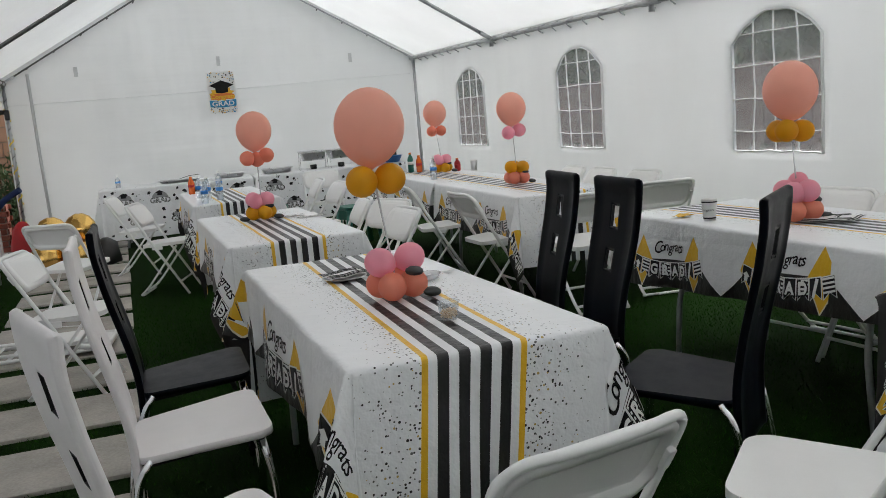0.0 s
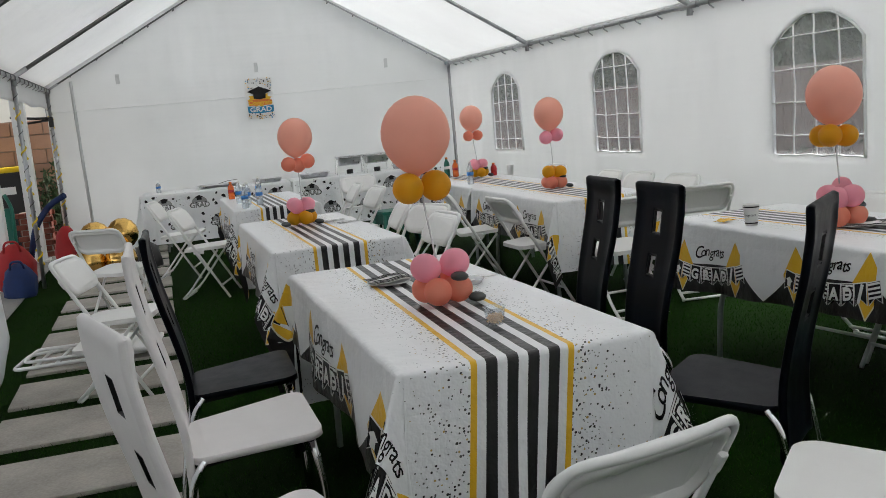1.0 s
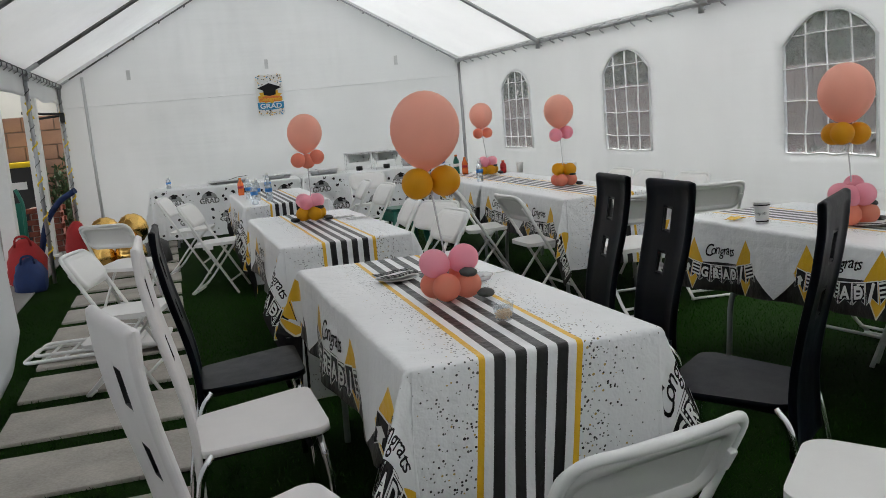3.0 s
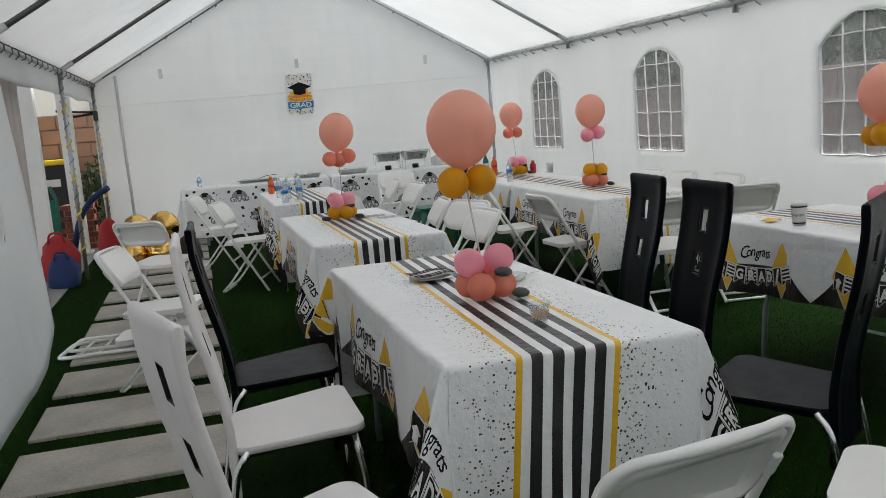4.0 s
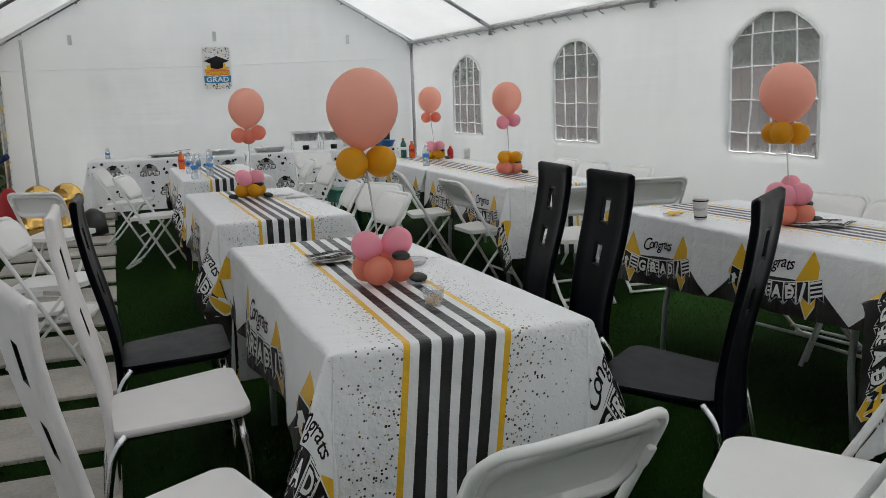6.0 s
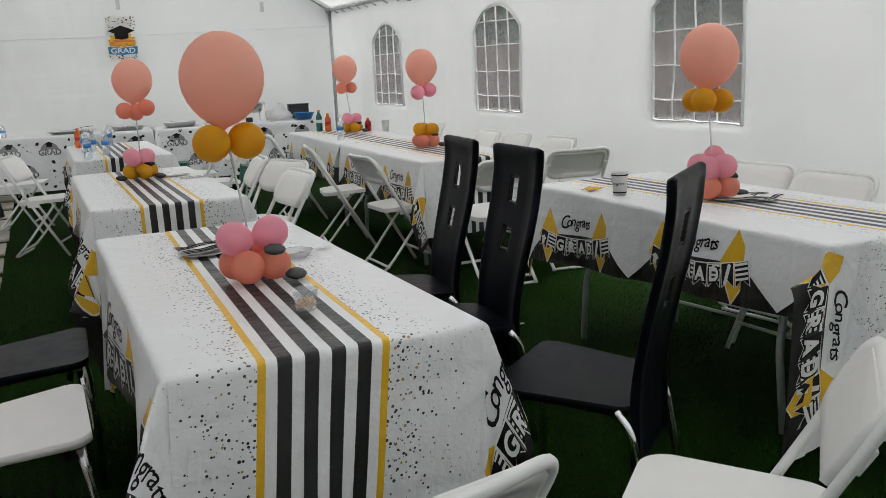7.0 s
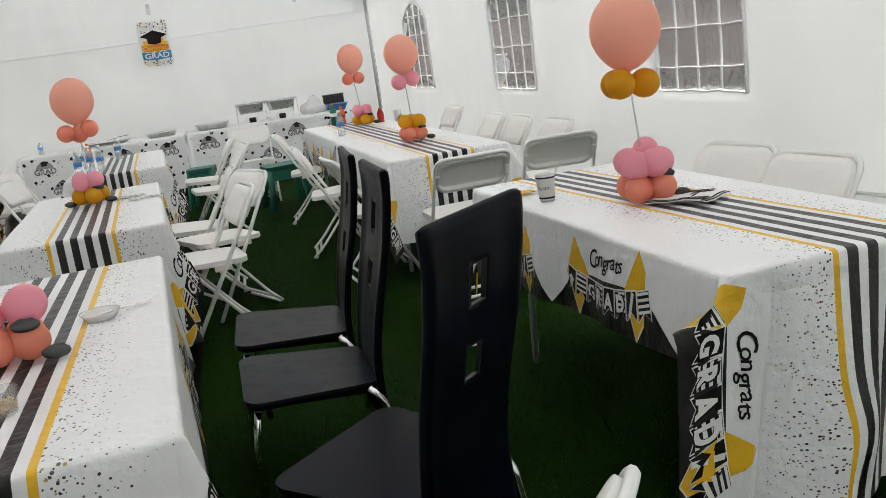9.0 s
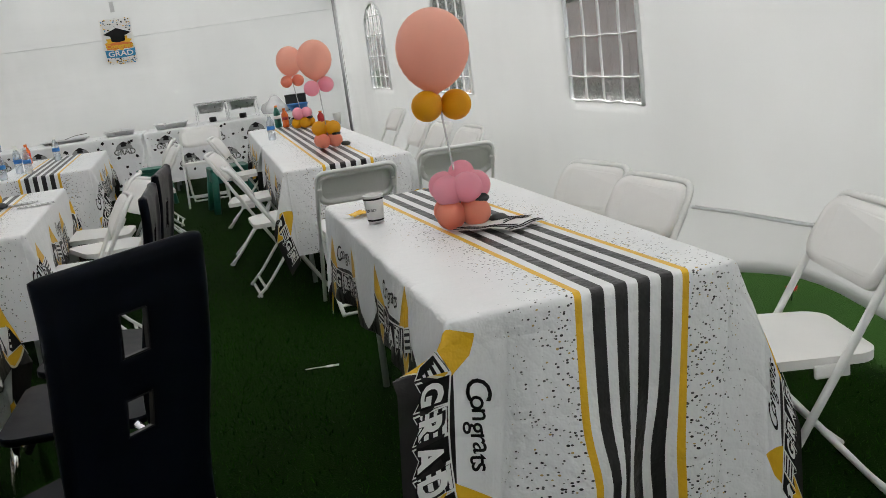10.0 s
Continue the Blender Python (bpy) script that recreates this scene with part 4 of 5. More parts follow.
def folding_chair():
    root = thing("folding_chair", Matrix(), "white plastic folding chair with tubular legs", "chair", "white folding chairs")
    bm = bmesh.new()
    slab(bm, round_rect(0.40, 0.40, 0.07, 6, 0.92), 0.026, 0)
    top = [f for f in bm.faces if len(f.verts) > 8]
    bmesh.ops.inset_region(bm, faces=top, thickness=0.018, depth=0.006)
    part("seat", bm, M["white_resin"], root, at=pose(0, 0.03, 0.425, 3))
    lean = math.atan2(0.365, 0.46) * 0.82
    part("backrest", chair_back_panel(0.414, 0.205), M["white_resin"], root, at=Matrix.Translation((0, -0.186, 0.694)) @ Matrix.Rotation(lean, 4, "X"))
    bm = bmesh.new()
    arch_pts = [(-0.207, 0.20, 0.0), (-0.207, -0.05, 0.43), (-0.207, -0.252, 0.78), (-0.07, -0.276, 0.78), (0.07, -0.276, 0.78), (0.207, -0.252, 0.78), (0.207, -0.05, 0.43), (0.207, 0.20, 0.0)]
    tube(bm, arch_pts, 0.0115, 8, 0.06)
    part("frame", bm, M["white_paint"], root, "white tube frame")
    for x in (-0.205, 0.205):
        bm = bmesh.new()
        tube(bm, [(x * 0.88, 0.13, 0.42), (x * 0.88, -0.14, 0.085), (x * 0.84, -0.22, 0.012)], 0.0115, 8, 0.06, 0.8)
        part("rear_leg", bm, M["white_paint"], root)
        bm = bmesh.new()
        box(bm, (0.014, 0.09, 0.035), (x * 0.965, -0.03, 0.415), 0.005)
        part("hinge", bm, M["white_resin"], root)
        bm = bmesh.new()
        box(bm, (0.022, 0.030, 0.055), (x * 0.955, -0.196, 0.675), 0.005, Matrix.Rotation(lean, 4, "X"))
        part("bracket", bm, M["white_resin"], root)
    for y, z, w in ((0.135, 0.112, 0.205), (-0.165, 0.055, 0.18), (-0.20, 0.014, 0.18)):
        bm = bmesh.new()
        tube(bm, [(-w, y, z), (w, y, z)], 0.009, 8)
        part("crossbar", bm, M["white_paint"], root)
    return root


FOLDING = [  # x, y, turn
    (0.20, 8.22, -30), (0.27, 6.24, -104), (0.72, 10.40, -104), (0.92, 9.08, -108),
    (2.78, 11.10, 175), (2.30, 9.20, 95), (2.27, 10.02, 88), (2.04, 7.36, 85), (2.14, 6.84, 112), (2.03, 6.28, 96),
    (3.02, 7.86, -100), (3.08, 6.87, -88), (3.10, 9.40, -100), (3.42, 6.15, 0), (4.05, 6.33, -8),
    (4.33, 9.58, 92), (4.13, 8.03, 88), (4.14, 7.54, 90), (4.15, 6.92, 92), (3.94, 4.67, 99), (3.92, 4.20, 95),
    (4.08, 3.42, 75), (1.32, 2.57, 11), (2.11, 2.57, 43),
]
chair = folding_chair()
for i, (x, y, rz) in enumerate(FOLDING):
    if i:
        copy_thing(chair, pose(x, y, 0, 0, 0, rz))
    else:
        chair.matrix_basis = pose(x, y, 0, 0, 0, rz)


def folded_chair(m):
    """The same chair folded flat, lying on the ground."""
    root = thing("folding_chair", m, "white plastic folding chair lying folded on the pavers", "chair", "white folding chairs")
    bm = bmesh.new()
    tube(bm, [(-0.205, -0.40, 0.045), (-0.205, 0.42, 0.02), (0.205, 0.42, 0.02), (0.205, -0.40, 0.045)], 0.0125, 8, 0.06)
    part("front_leg", bm, M["white_paint"], root)
    bm = bmesh.new()
    tube(bm, [(-0.17, -0.05, 0.06), (-0.17, 0.36, 0.055), (0.17, 0.36, 0.055), (0.17, -0.05, 0.06)], 0.0115, 8, 0.05)
    part("rear_leg", bm, M["white_paint"], root)
    for y in (0.16, 0.28):
        bm = bmesh.new()
        tube(bm, [(-0.2, y, 0.032), (0.2, y, 0.032)], 0.009, 8)
        part("crossbar", bm, M["white_paint"], root)
    bm = bmesh.new()
    slab(bm, round_rect(0.38, 0.38, 0.07, 6, 0.92), 0.026, 0)
    part("seat", bm, M["white_resin"], root, at=pose(0, -0.12, 0.07, -2))
    part("backrest", chair_back_panel(0.435, 0.215), M["white_resin"], root, at=pose(0, -0.36, 0.055, -88))


folded_chair(pose(0.0, 7.22, 0.012, 0, 0, 82))


def tall_chair(leather, name, label, group, wide=1.045):
    """A chair with a tall curved leatherette back with two cut-outs, and chrome legs."""
    root = thing(name, Matrix(), label, "chair", group)

    def back_y(z):
        k = min(1.0, max(0.0, (z - 0.42) / 0.58))
        return -0.185 - 0.020 * max(0.0, 0.42 - z) - 0.098 * k * k * (3 - 2 * k)
    xs = [-0.178, -0.174, -0.165, -0.152, -0.142, -0.09, -0.040, -0.032, 0.032, 0.040, 0.09, 0.142, 0.152, 0.165, 0.174, 0.178]
    zs = sorted(set([0.25, 0.254, 0.262, 0.28, 0.292] + spread(0.32, 0.62, 12) + [0.655, 0.665, 0.745, 0.755, 0.79, 0.82, 0.83, 0.92, 0.93, 0.955, 0.988, 1.0, 1.014, 1.024, 1.03]))

    def half(z):
        k = min(1, max(0, (z - 0.25) / 0.78))
        return 0.93 - 0.05 * math.sin(math.pi * min(1, k * 1.6)) + 0.07 * k

    def put(x, z, s):
        side = -1 if s else 1
        rim = 0.009 * max(0.0, 1 - abs(abs(x) - 0.162) / 0.020) + 0.009 * max(0.0, 1 - abs(z - 1.006) / 0.022) + 0.008 * max(0.0, 1 - abs(z - 0.27) / 0.018)
        if abs(x) > 0.176 or z < 0.252 or z > 1.028:
            rim = -0.004
        crease = 0.002 * wob(x * 9, z * 7, s * 50)
        corner = 0.005 * max(0.0, (abs(x) - 0.15) / 0.028) ** 2 if z > 0.98 else 0.0
        return (x * half(z) * wide, back_y(z) + s + side * min(rim, 0.006) + crease, z * 1.014 - corner)
    bm = bmesh.new()
    sheet(bm, xs, zs, lambda x, z, s: put(x, z, -s), 0.013,
          lambda x, z: abs(x) < 0.032 and (0.83 < z < 0.92 or 0.665 < z < 0.745))
    back_part = part("backrest", bm, leather, root)
    for lo, hi in ((0.83, 0.92), (0.665, 0.745)):
        bm = bmesh.new()
        for z in (lo + 0.002, hi - 0.002):
            box(bm, (0.058 * wide, 0.0115, 0.003), (0, back_y(z) - 0.0065, z * 1.014))
        for x in (-0.0285 * wide, 0.0285 * wide):
            zc = (lo + hi) / 2
            box(bm, (0.003, 0.0115, hi - lo - 0.002), (x, back_y(zc) - 0.0065, zc * 1.014), 0, Matrix.Rotation(math.atan2(back_y(hi) - back_y(lo), lo - hi) + math.pi, 4, "X"))
        part("cutout_lining", bm, M["black_paint"], back_part, "black lining of a cut-out")
    bm = bmesh.new()
    slab(bm, round_rect(0.425 * wide, 0.39, 0.05, 5, 0.84), 0.022, 0)
    tops = [f for f in bm.faces if len(f.verts) > 8 and f.normal.z > 0 or (len(f.verts) > 8 and f.calc_center_median().z > 0.02)]
    bmesh.ops.inset_region(bm, faces=tops, thickness=0.02, depth=0.012)
    for f in bm.faces:
        f.smooth = len(f.verts) < 8
    part("seat", bm, leather, root, at=pose(0, 0.01, 0.43, 4.5))
    bm = bmesh.new()
    box(bm, (0.33, 0.34, 0.018), (0, 0.01, 0.420), 0.006, pose(0, 0, 0, 4.5))
    part("seat_frame", bm, M["black_paint"], root)
    for x in (-0.17, 0.17):
        bm = bmesh.new()
        tube(bm, [(x * 0.98, 0.17, 0.42), (x * 1.04, 0.195, 0.30), (x * 1.02, 0.20, 0.0)], 0.0125, 8, 0.06)
        part("front_leg", bm, M["chrome"], root, "chrome leg")
        bm = bmesh.new()
        tube(bm, [(x * 1.06, -0.15, 0.425), (x * 1.10, -0.19, 0.37), (x * 1.08, -0.225, 0.18), (x * 1.08, -0.235, 0.0)], 0.0125, 8, 0.08)
        part("rear_leg", bm, M["chrome"], root, "chrome leg")
    bm = bmesh.new()
    tube(bm, [(-0.17, 0.14, 0.40), (0.17, 0.14, 0.40)], 0.01, 6)
    part("rail", bm, M["black_paint"], root)
    return root


black = tall_chair(M["black_leather"], "dining_chair", "black leatherette high-back dining chair with chrome legs", "black dining chairs")
for i, (x, y, rz) in enumerate([(2.231, 4.69, 84), (2.198, 4.138, 87), (2.281, 3.395, 38.5), (0.80, 4.51, -91.5)]):
    if i:
        copy_thing(black, pose(x, y, 0, 0, 0, rz))
    else:
        black.matrix_basis = pose(x, y, 0, 0, 0, rz)
white = tall_chair(M["white_leather"], "dining_chair", "white leatherette high-back dining chair with chrome legs", "white dining chairs", 1.07)
white.matrix_basis = pose(0.765, 3.80, 0, 0, 0, -89.6) @ Matrix.Diagonal((1, 1, 1.03, 1))
copy_thing(white, pose(0.725, 2.96, 0, 0, 0, -74) @ Matrix.Diagonal((0.98, 1, 0.955, 1)))


# ---- balloon centrepieces ----
def balloon(bm, r, centre, turn=None, tall=1.15):
    """A blown latex balloon, narrowing to its knot below."""
    prof = [(0.0, tall * r)]
    for i in range(1, 15):
        a = math.pi * i / 15
        z = math.cos(a)
        k = math.sin(a) * (1.0 if z > 0 else 1.0 - 0.16 * z * z)
        prof.append((r * k, r * z * (tall if z > 0 else tall * 1.05)))
    prof += [(r * 0.10, -tall * r * 1.08), (r * 0.05, -tall * r * 1.12), (r * 0.11, -tall * r * 1.18), (0.0, -tall * r * 1.19)]
    return lathe(bm, prof, 22, centre, turn)


def tilt(to):
    """Turns a balloon's knot away from the direction given."""
    return Vector(to).to_track_quat("Z", "Y").to_matrix().to_4x4()


def centrepiece(x, y, low, high, lows, highs, top, ring, ring_spots, lean=(0.0, 0.0), turn=0.0, far_pebble=False):
    """Balloon cluster weighted by pebbles, with a large balloon on a stick above it."""
    names = {"coral": "coral", "pink": "pink", "mustard": "mustard yellow"}
    root = thing("balloon_centrepiece", pose(x, y, TOP + 0.004), "%s and %s balloon cluster under a large peach balloon" % (low, high), "balloons", "balloon centrepieces")

    def ball(colour, r, c, out):
        bm = bmesh.new()
        balloon(bm, r, c, tilt(out), 1.06)
        part("balloon", bm, M[colour], root, names.get(colour, colour) + " balloon")
    for i in range(lows):
        a = 2 * math.pi * i / lows + turn
        d = Vector((math.cos(a), math.sin(a), 0.0))
        ball(low, 0.048, d * 0.056 + Vector((0, 0, 0.050)), d)
    for i in range(highs):
        a = 2 * math.pi * i / highs + turn + 0.55
        d = Vector((math.cos(a), math.sin(a), 0.35))
        ball(high, 0.050, Vector((d.x * 0.052, d.y * 0.052, 0.128 + 0.006 * (i % 2))), d)
    if highs >= 5:
        ball(high, 0.044, Vector((0.02, 0.02, 0.168)), Vector((0.1, 0.1, 1)))
    for px, py, pz in ((0.105, -0.055, 0.016), (0.05, -0.05, 0.093), (-0.115, -0.03, 0.016))[:3 if far_pebble else 2]:
        bm = bmesh.new()
        lathe(bm, [(0, 0.016), (0.02, 0.014), (0.034, 0.006), (0.036, 0), (0.03, -0.009), (0.015, -0.014), (0, -0.015)], 14, (px, py, pz), pose(0, 0, 0, 8, 5, 30) @ Matrix.Diagonal((1, 0.75, 1, 1)))
        part("pebble", bm, M["pebble"], root, "dark grey pebble")
    tip = Vector((lean[0], lean[1], top))
    bm = bmesh.new()
    tube(bm, [(0, 0, 0.03), tuple(tip * 0.5 + Vector((0.004, 0, 0))), tuple(tip)], 0.0035, 6)
    part("stick", bm, M["milky_plastic"], root, "clear plastic stick")
    for i, (dx, dz, *dy) in enumerate(ring_spots):
        bm = bmesh.new()
        balloon(bm, 0.052 if len(ring_spots) == 2 else 0.049, tip + Vector((dx, -0.03 + 0.02 * (i % 2) + sum(dy), dz)), tilt((dx, -0.15, 0.02)), 1.1)
        part("balloon", bm, M[ring], root, names[ring] + " balloon")
    bm = bmesh.new()
    balloon(bm, 0.116, tip + Vector((0, 0, 0.175)), pose(0, 0, 0, 0, 4), 1.10)
    part("large_balloon", bm, M["peach"], root, "large peach balloon")


centrepiece(1.465, 3.86, "coral", "pink", 4, 2, 0.405, "mustard", [(-0.05, 0.0), (0.05, 0.0)], (-0.045, 0.0), 2.59)
centrepiece(1.47, 6.97, "mustard", "pink", 4, 4, 0.41, "coral", [(-0.065, 0.0), (0.0, -0.012), (0.06, 0.012)], (0.01, 0.0), 0.3, True)
centrepiece(3.54, 7.42, "coral", "mustard", 4, 3, 0.41, "pink", [(-0.05, -0.008), (0.05, 0.006)], (-0.01, 0.0), 0.8)
centrepiece(3.67, 9.50, "mustard", "pink", 4, 4, 0.42, "coral", [(-0.055, 0.0), (0.05, 0.0)], (-0.04, 0.0), 0.1)
centrepiece(3.435, 4.19, "coral", "pink", 4, 5, 0.40, "mustard", [(-0.05, 0.004, 0.0), (0.05, -0.004, 0.0), (-0.02, 0.0, 0.09)], (-0.03, 0.0), 0.6)


# ---- things on the tables ----
def water_bottle(x, y, label="clear plastic water bottle with a blue label", drink=None, tall=1.0, band="blue_plastic", z0=TOP):
    root = thing("bottle", pose(x, y, z0 + 0.004), label, "bottle", "bottles")
    h = 0.195 * tall
    bm = bmesh.new()
    lathe(bm, [(0, 0.002), (0.026, 0), (0.031, 0.008), (0.031, h * 0.28), (0.029, h * 0.31), (0.031, h * 0.34), (0.031, h * 0.66), (0.028, h * 0.76), (0.014, h * 0.90), (0.012, h)], 18)
    part("body", bm, M[drink] if drink else M["bottle_plastic"], root)
    bm = bmesh.new()
    lathe(bm, [(0.0318, h * 0.42), (0.0322, h * 0.42), (0.0322, h * 0.58), (0.0318, h * 0.58)], 18)
    part("label", bm, M[band], root, "coloured label band")
    bm = bmesh.new()
    lathe(bm, [(0.014, h * 0.97), (0.0145, h * 0.97), (0.0145, h * 1.06), (0, h * 1.065)], 14)
    part("cap", bm, M["print_white"] if not drink else M["print_orange"], root)
    return root


for x, y in ((1.27, 8.86), (1.33, 9.25), (1.42, 9.10), (1.28, 9.55), (1.52, 10.1), (3.30, 8.72)):
    water_bottle(x, y)
water_bottle(0.56, 12.88, "small clear bottle on the buffet", None, 0.7)
water_bottle(1.26, 10.22, "orange sports drink bottle with red label", "orange_drink", 0.85, "red_plastic")
water_bottle(3.50, 10.02, "green glass bottle with a pale label", "green_plastic", 1.0, "paper")
water_bottle(3.56, 9.92, "red drink bottle with an orange cap", "orange_drink", 0.85, "red_plastic")
water_bottle(3.83, 9.50, "small red drink can on the tablecloth", "red_plastic", 0.62, "red_plastic")


def paper_cup(x, y, label="white paper cup with black bands", bands=True):
    root = thing("paper_cup", pose(x, y, TOP + 0.004, 0, 0, -60), label, "cup", "paper cups")
    bm = bmesh.new()
    lathe(bm, [(0, 0.004), (0.026, 0.002), (0.028, 0), (0.037, 0.096), (0.0385, 0.099), (0.036, 0.099), (0.0265, 0.006), (0, 0.006)], 24)
    cup = part("cup", bm, M["paper"], root)
    if bands:
        for z in (0.008, 0.084):
            bm = bmesh.new()
            r = 0.0283 + 0.009 * z / 0.096
            lathe(bm, [(r, z), (r + 0.0006, z), (r + 0.0012, z + 0.006), (r + 0.0006, z + 0.006)], 24)
            part("band", bm, M["ink"], cup, "black band")
        bm = bmesh.new()

        def wrap(px, py):
            z = 0.05 + py
            r = 0.0292 + 0.009 * z / 0.096
            return (r * math.sin(px / r), -r * math.cos(px / r), z)
        lay(bm, letters("Congrats", 0.013, 0.35), wrap)
        part("lettering", bm, M["ink"], cup, "black lettering")


paper_cup(3.215, 4.53)
paper_cup(3.95, 9.35, "plain white paper cup", False)

# clear bowl of snacks
root = thing("snack_bowl", pose(1.50, 3.455, TOP + 0.004) @ Matrix.Scale(0.9, 4), "clear plastic cup of tan snacks", "bowl")
bm = bmesh.new()
lathe(bm, [(0, 0.001), (0.027, 0), (0.029, 0.004), (0.037, 0.058), (0.040, 0.060), (0.036, 0.060), (0.0275, 0.005), (0, 0.004)], 24)
part("bowl", bm, M["clear_plastic"], root)
bm = bmesh.new()
rnd = random.Random(5)
for _ in range(80):
    a, r = rnd.uniform(0, 6.28), 0.026 * math.sqrt(rnd.random())
    box(bm, (0.009, 0.007, 0.006), (r * math.cos(a), r * math.sin(a), rnd.uniform(0.008, 0.032)), 0.002, pose(0, 0, 0, rnd.uniform(0, 90), rnd.uniform(0, 90), rnd.uniform(0, 90)), 1)
part("snacks", bm, M["snack"], root, "tan crumbly snacks")


def napkin(x, y, rz, label, w=0.17, d=0.13, plate=True):
    """A folded striped napkin lying on a paper plate."""
    root = thing("napkin", pose(x, y, TOP + 0.004, 0, 0, rz), label, "napkin", "striped napkins")
    if plate:
        bm = bmesh.new()
        lathe(bm, [(0, 0.003), (0.06, 0.003), (0.072, 0.008), (0.088, 0.011), (0.088, 0.009), (0.073, 0.006), (0.06, 0.0005), (0, 0)], 26)
        part("plate", bm, M["paper"], root, "white paper plate")
    base = 0.016 if plate else 0.008
    for k, (mat, z) in enumerate((("paper", base), ("ink", base + 0.0025))):
        bm = bmesh.new()
        if k == 0:
            sheet(bm, spread(-w / 2, w / 2, 10), spread(-d / 2, d / 2, 8), lambda a, b, s: (a + 0.15 * b, b, z + 0.006 * wob(a * 14, b * 14, 3) + 0.004 + s), 0.0015)
        else:
            for o in [-d / 2 + 0.004 + d * 0.155 * j for j in ((0, 1, 2, 4, 5, 6) if plate else (0, 1, 5, 6))]:
                sheet(bm, spread(-w / 2, w / 2, 10), spread(o, o + d * 0.07, 1), lambda a, b, s: (a + 0.15 * b, b, z + 0.006 * wob(a * 14, b * 14, 3) + 0.0045 + s), 0.001)
        part("paper_fold" if k == 0 else "stripes", bm, M[mat], root, "" if k == 0 else "black printed stripes", True)


napkin(1.40, 4.36, 20, "black-striped paper napkin on a paper plate")
napkin(3.50, 4.09, -35, "crumpled black-striped paper napkin on the tablecloth", 0.20, 0.15, False)
napkin(3.56, 4.03, 25, "crumpled black-striped paper napkin on the tablecloth", 0.15, 0.11, False)


def card(x, y, rz):
    root = thing("card", pose(x, y, TOP + 0.004, 0, 0, rz), "white card with a black border lying flat", "card", "table cards")
    bm = bmesh.new()
    box(bm, (0.20, 0.065, 0.0012), (0, 0, 0.002), 0)
    part("sheet", bm, M["paper"], root)
    bm = bmesh.new()
    for sx, sy, cx, cy in ((0.19, 0.006, 0, 0.026), (0.19, 0.006, 0, -0.026), (0.006, 0.058, 0.092, 0), (0.006, 0.058, -0.092, 0)):
        box(bm, (sx, sy, 0.0012), (cx, cy, 0.0034))
    part("border", bm, M["print_grey"], root, "dark printed border")


card(1.66, 6.98, 8)
card(1.77, 6.80, 10)

# plastic spoon and a clear lid by it on the front table, a fork on the turf
def cutlery(name, m, label, tines):
    root = thing(name, m, label, "cutlery")
    bm = bmesh.new()
    tube(bm, [(-0.08, 0, 0.006), (-0.02, 0, 0.008), (0.035, 0, 0.006)], 0.0045, 6, flat=0.5)
    part("handle", bm, M["white_resin"], root)
    bm = bmesh.new()
    slab(bm, [(0.03 + 0.025 + 0.027 * math.cos(a), 0.016 * math.sin(a)) for a in spread(0, 6.0, 12)], 0.003, 0.005)
    if tines:
        for dy in (-0.009, 0, 0.009):
            tube(bm, [(0.07, dy, 0.007), (0.105, dy, 0.007)], 0.0028, 5)
    part("head", bm, M["white_resin"], root)


cutlery("plastic_fork", pose(3.0, 5.2, 0.018, 0, 0, -12) @ Matrix.Scale(0.8, 4), "white plastic fork lying on turf", True)
cutlery("plastic_spoon", pose(1.72, 4.17, TOP + 0.005, 0, 0, 25), "white plastic spoon lying on the tablecloth", False)
root = thing("container_lid", pose(1.655, 4.12, TOP + 0.005), "clear plastic container lid lying upside down", "lid")
bm = bmesh.new()
lathe(bm, [(0, 0.002), (0.04, 0.003), (0.05, 0.018), (0.056, 0.02), (0.056, 0.018), (0.051, 0.014), (0.042, 0), (0, 0)], 22)
part("lid", bm, M["milky_plastic"], root)
# yellow napkin scrap on the side table
root = thing("candy_wrapper", pose(3.20, 4.72, TOP + 0.004, 0, 0, 20), "crumpled yellow and white wrapper", "wrapper")
bm = bmesh.new()
sheet(bm, spread(-0.05, 0.05, 8), spread(-0.03, 0.03, 6), lambda a, b, s: (a, b, 0.008 + 0.012 * wob(a * 40, b * 40) + s), 0.001)
part("wrapper", bm, M["print_gold"], root, smooth=True)


# ---- buffet things ----
def foil_tray(x, y, rz, w, d, h, label, z=TOP + 0.004):
    root = thing("foil_tray", pose(x, y, z, 0, 0, rz), label, "tray", "foil trays")
    bm = bmesh.new()
    rings = []
    for k, (s, zz) in enumerate(((0.86, 0.0), (0.97, h * 0.9), (1.06, h), (1.06, h + 0.004), (0.95, h), (0.84, 0.006))):
        rings.append([bm.verts.new((px * s, py * s, zz + 0.004 * wob(px * 30, py * 30, k))) for px, py in round_rect(w, d, 0.04, 5)])
    for a, b in zip(rings, rings[1:]):
        for i in range(len(a)):
            bm.faces.new((a[i], a[(i + 1) % len(a)], b[(i + 1) % len(a)], b[i])).smooth = True
    bm.faces.new(rings[-1])
    bm.faces.new(rings[0][::-1])
    part("tray", bm, M["foil"], root)
    return root


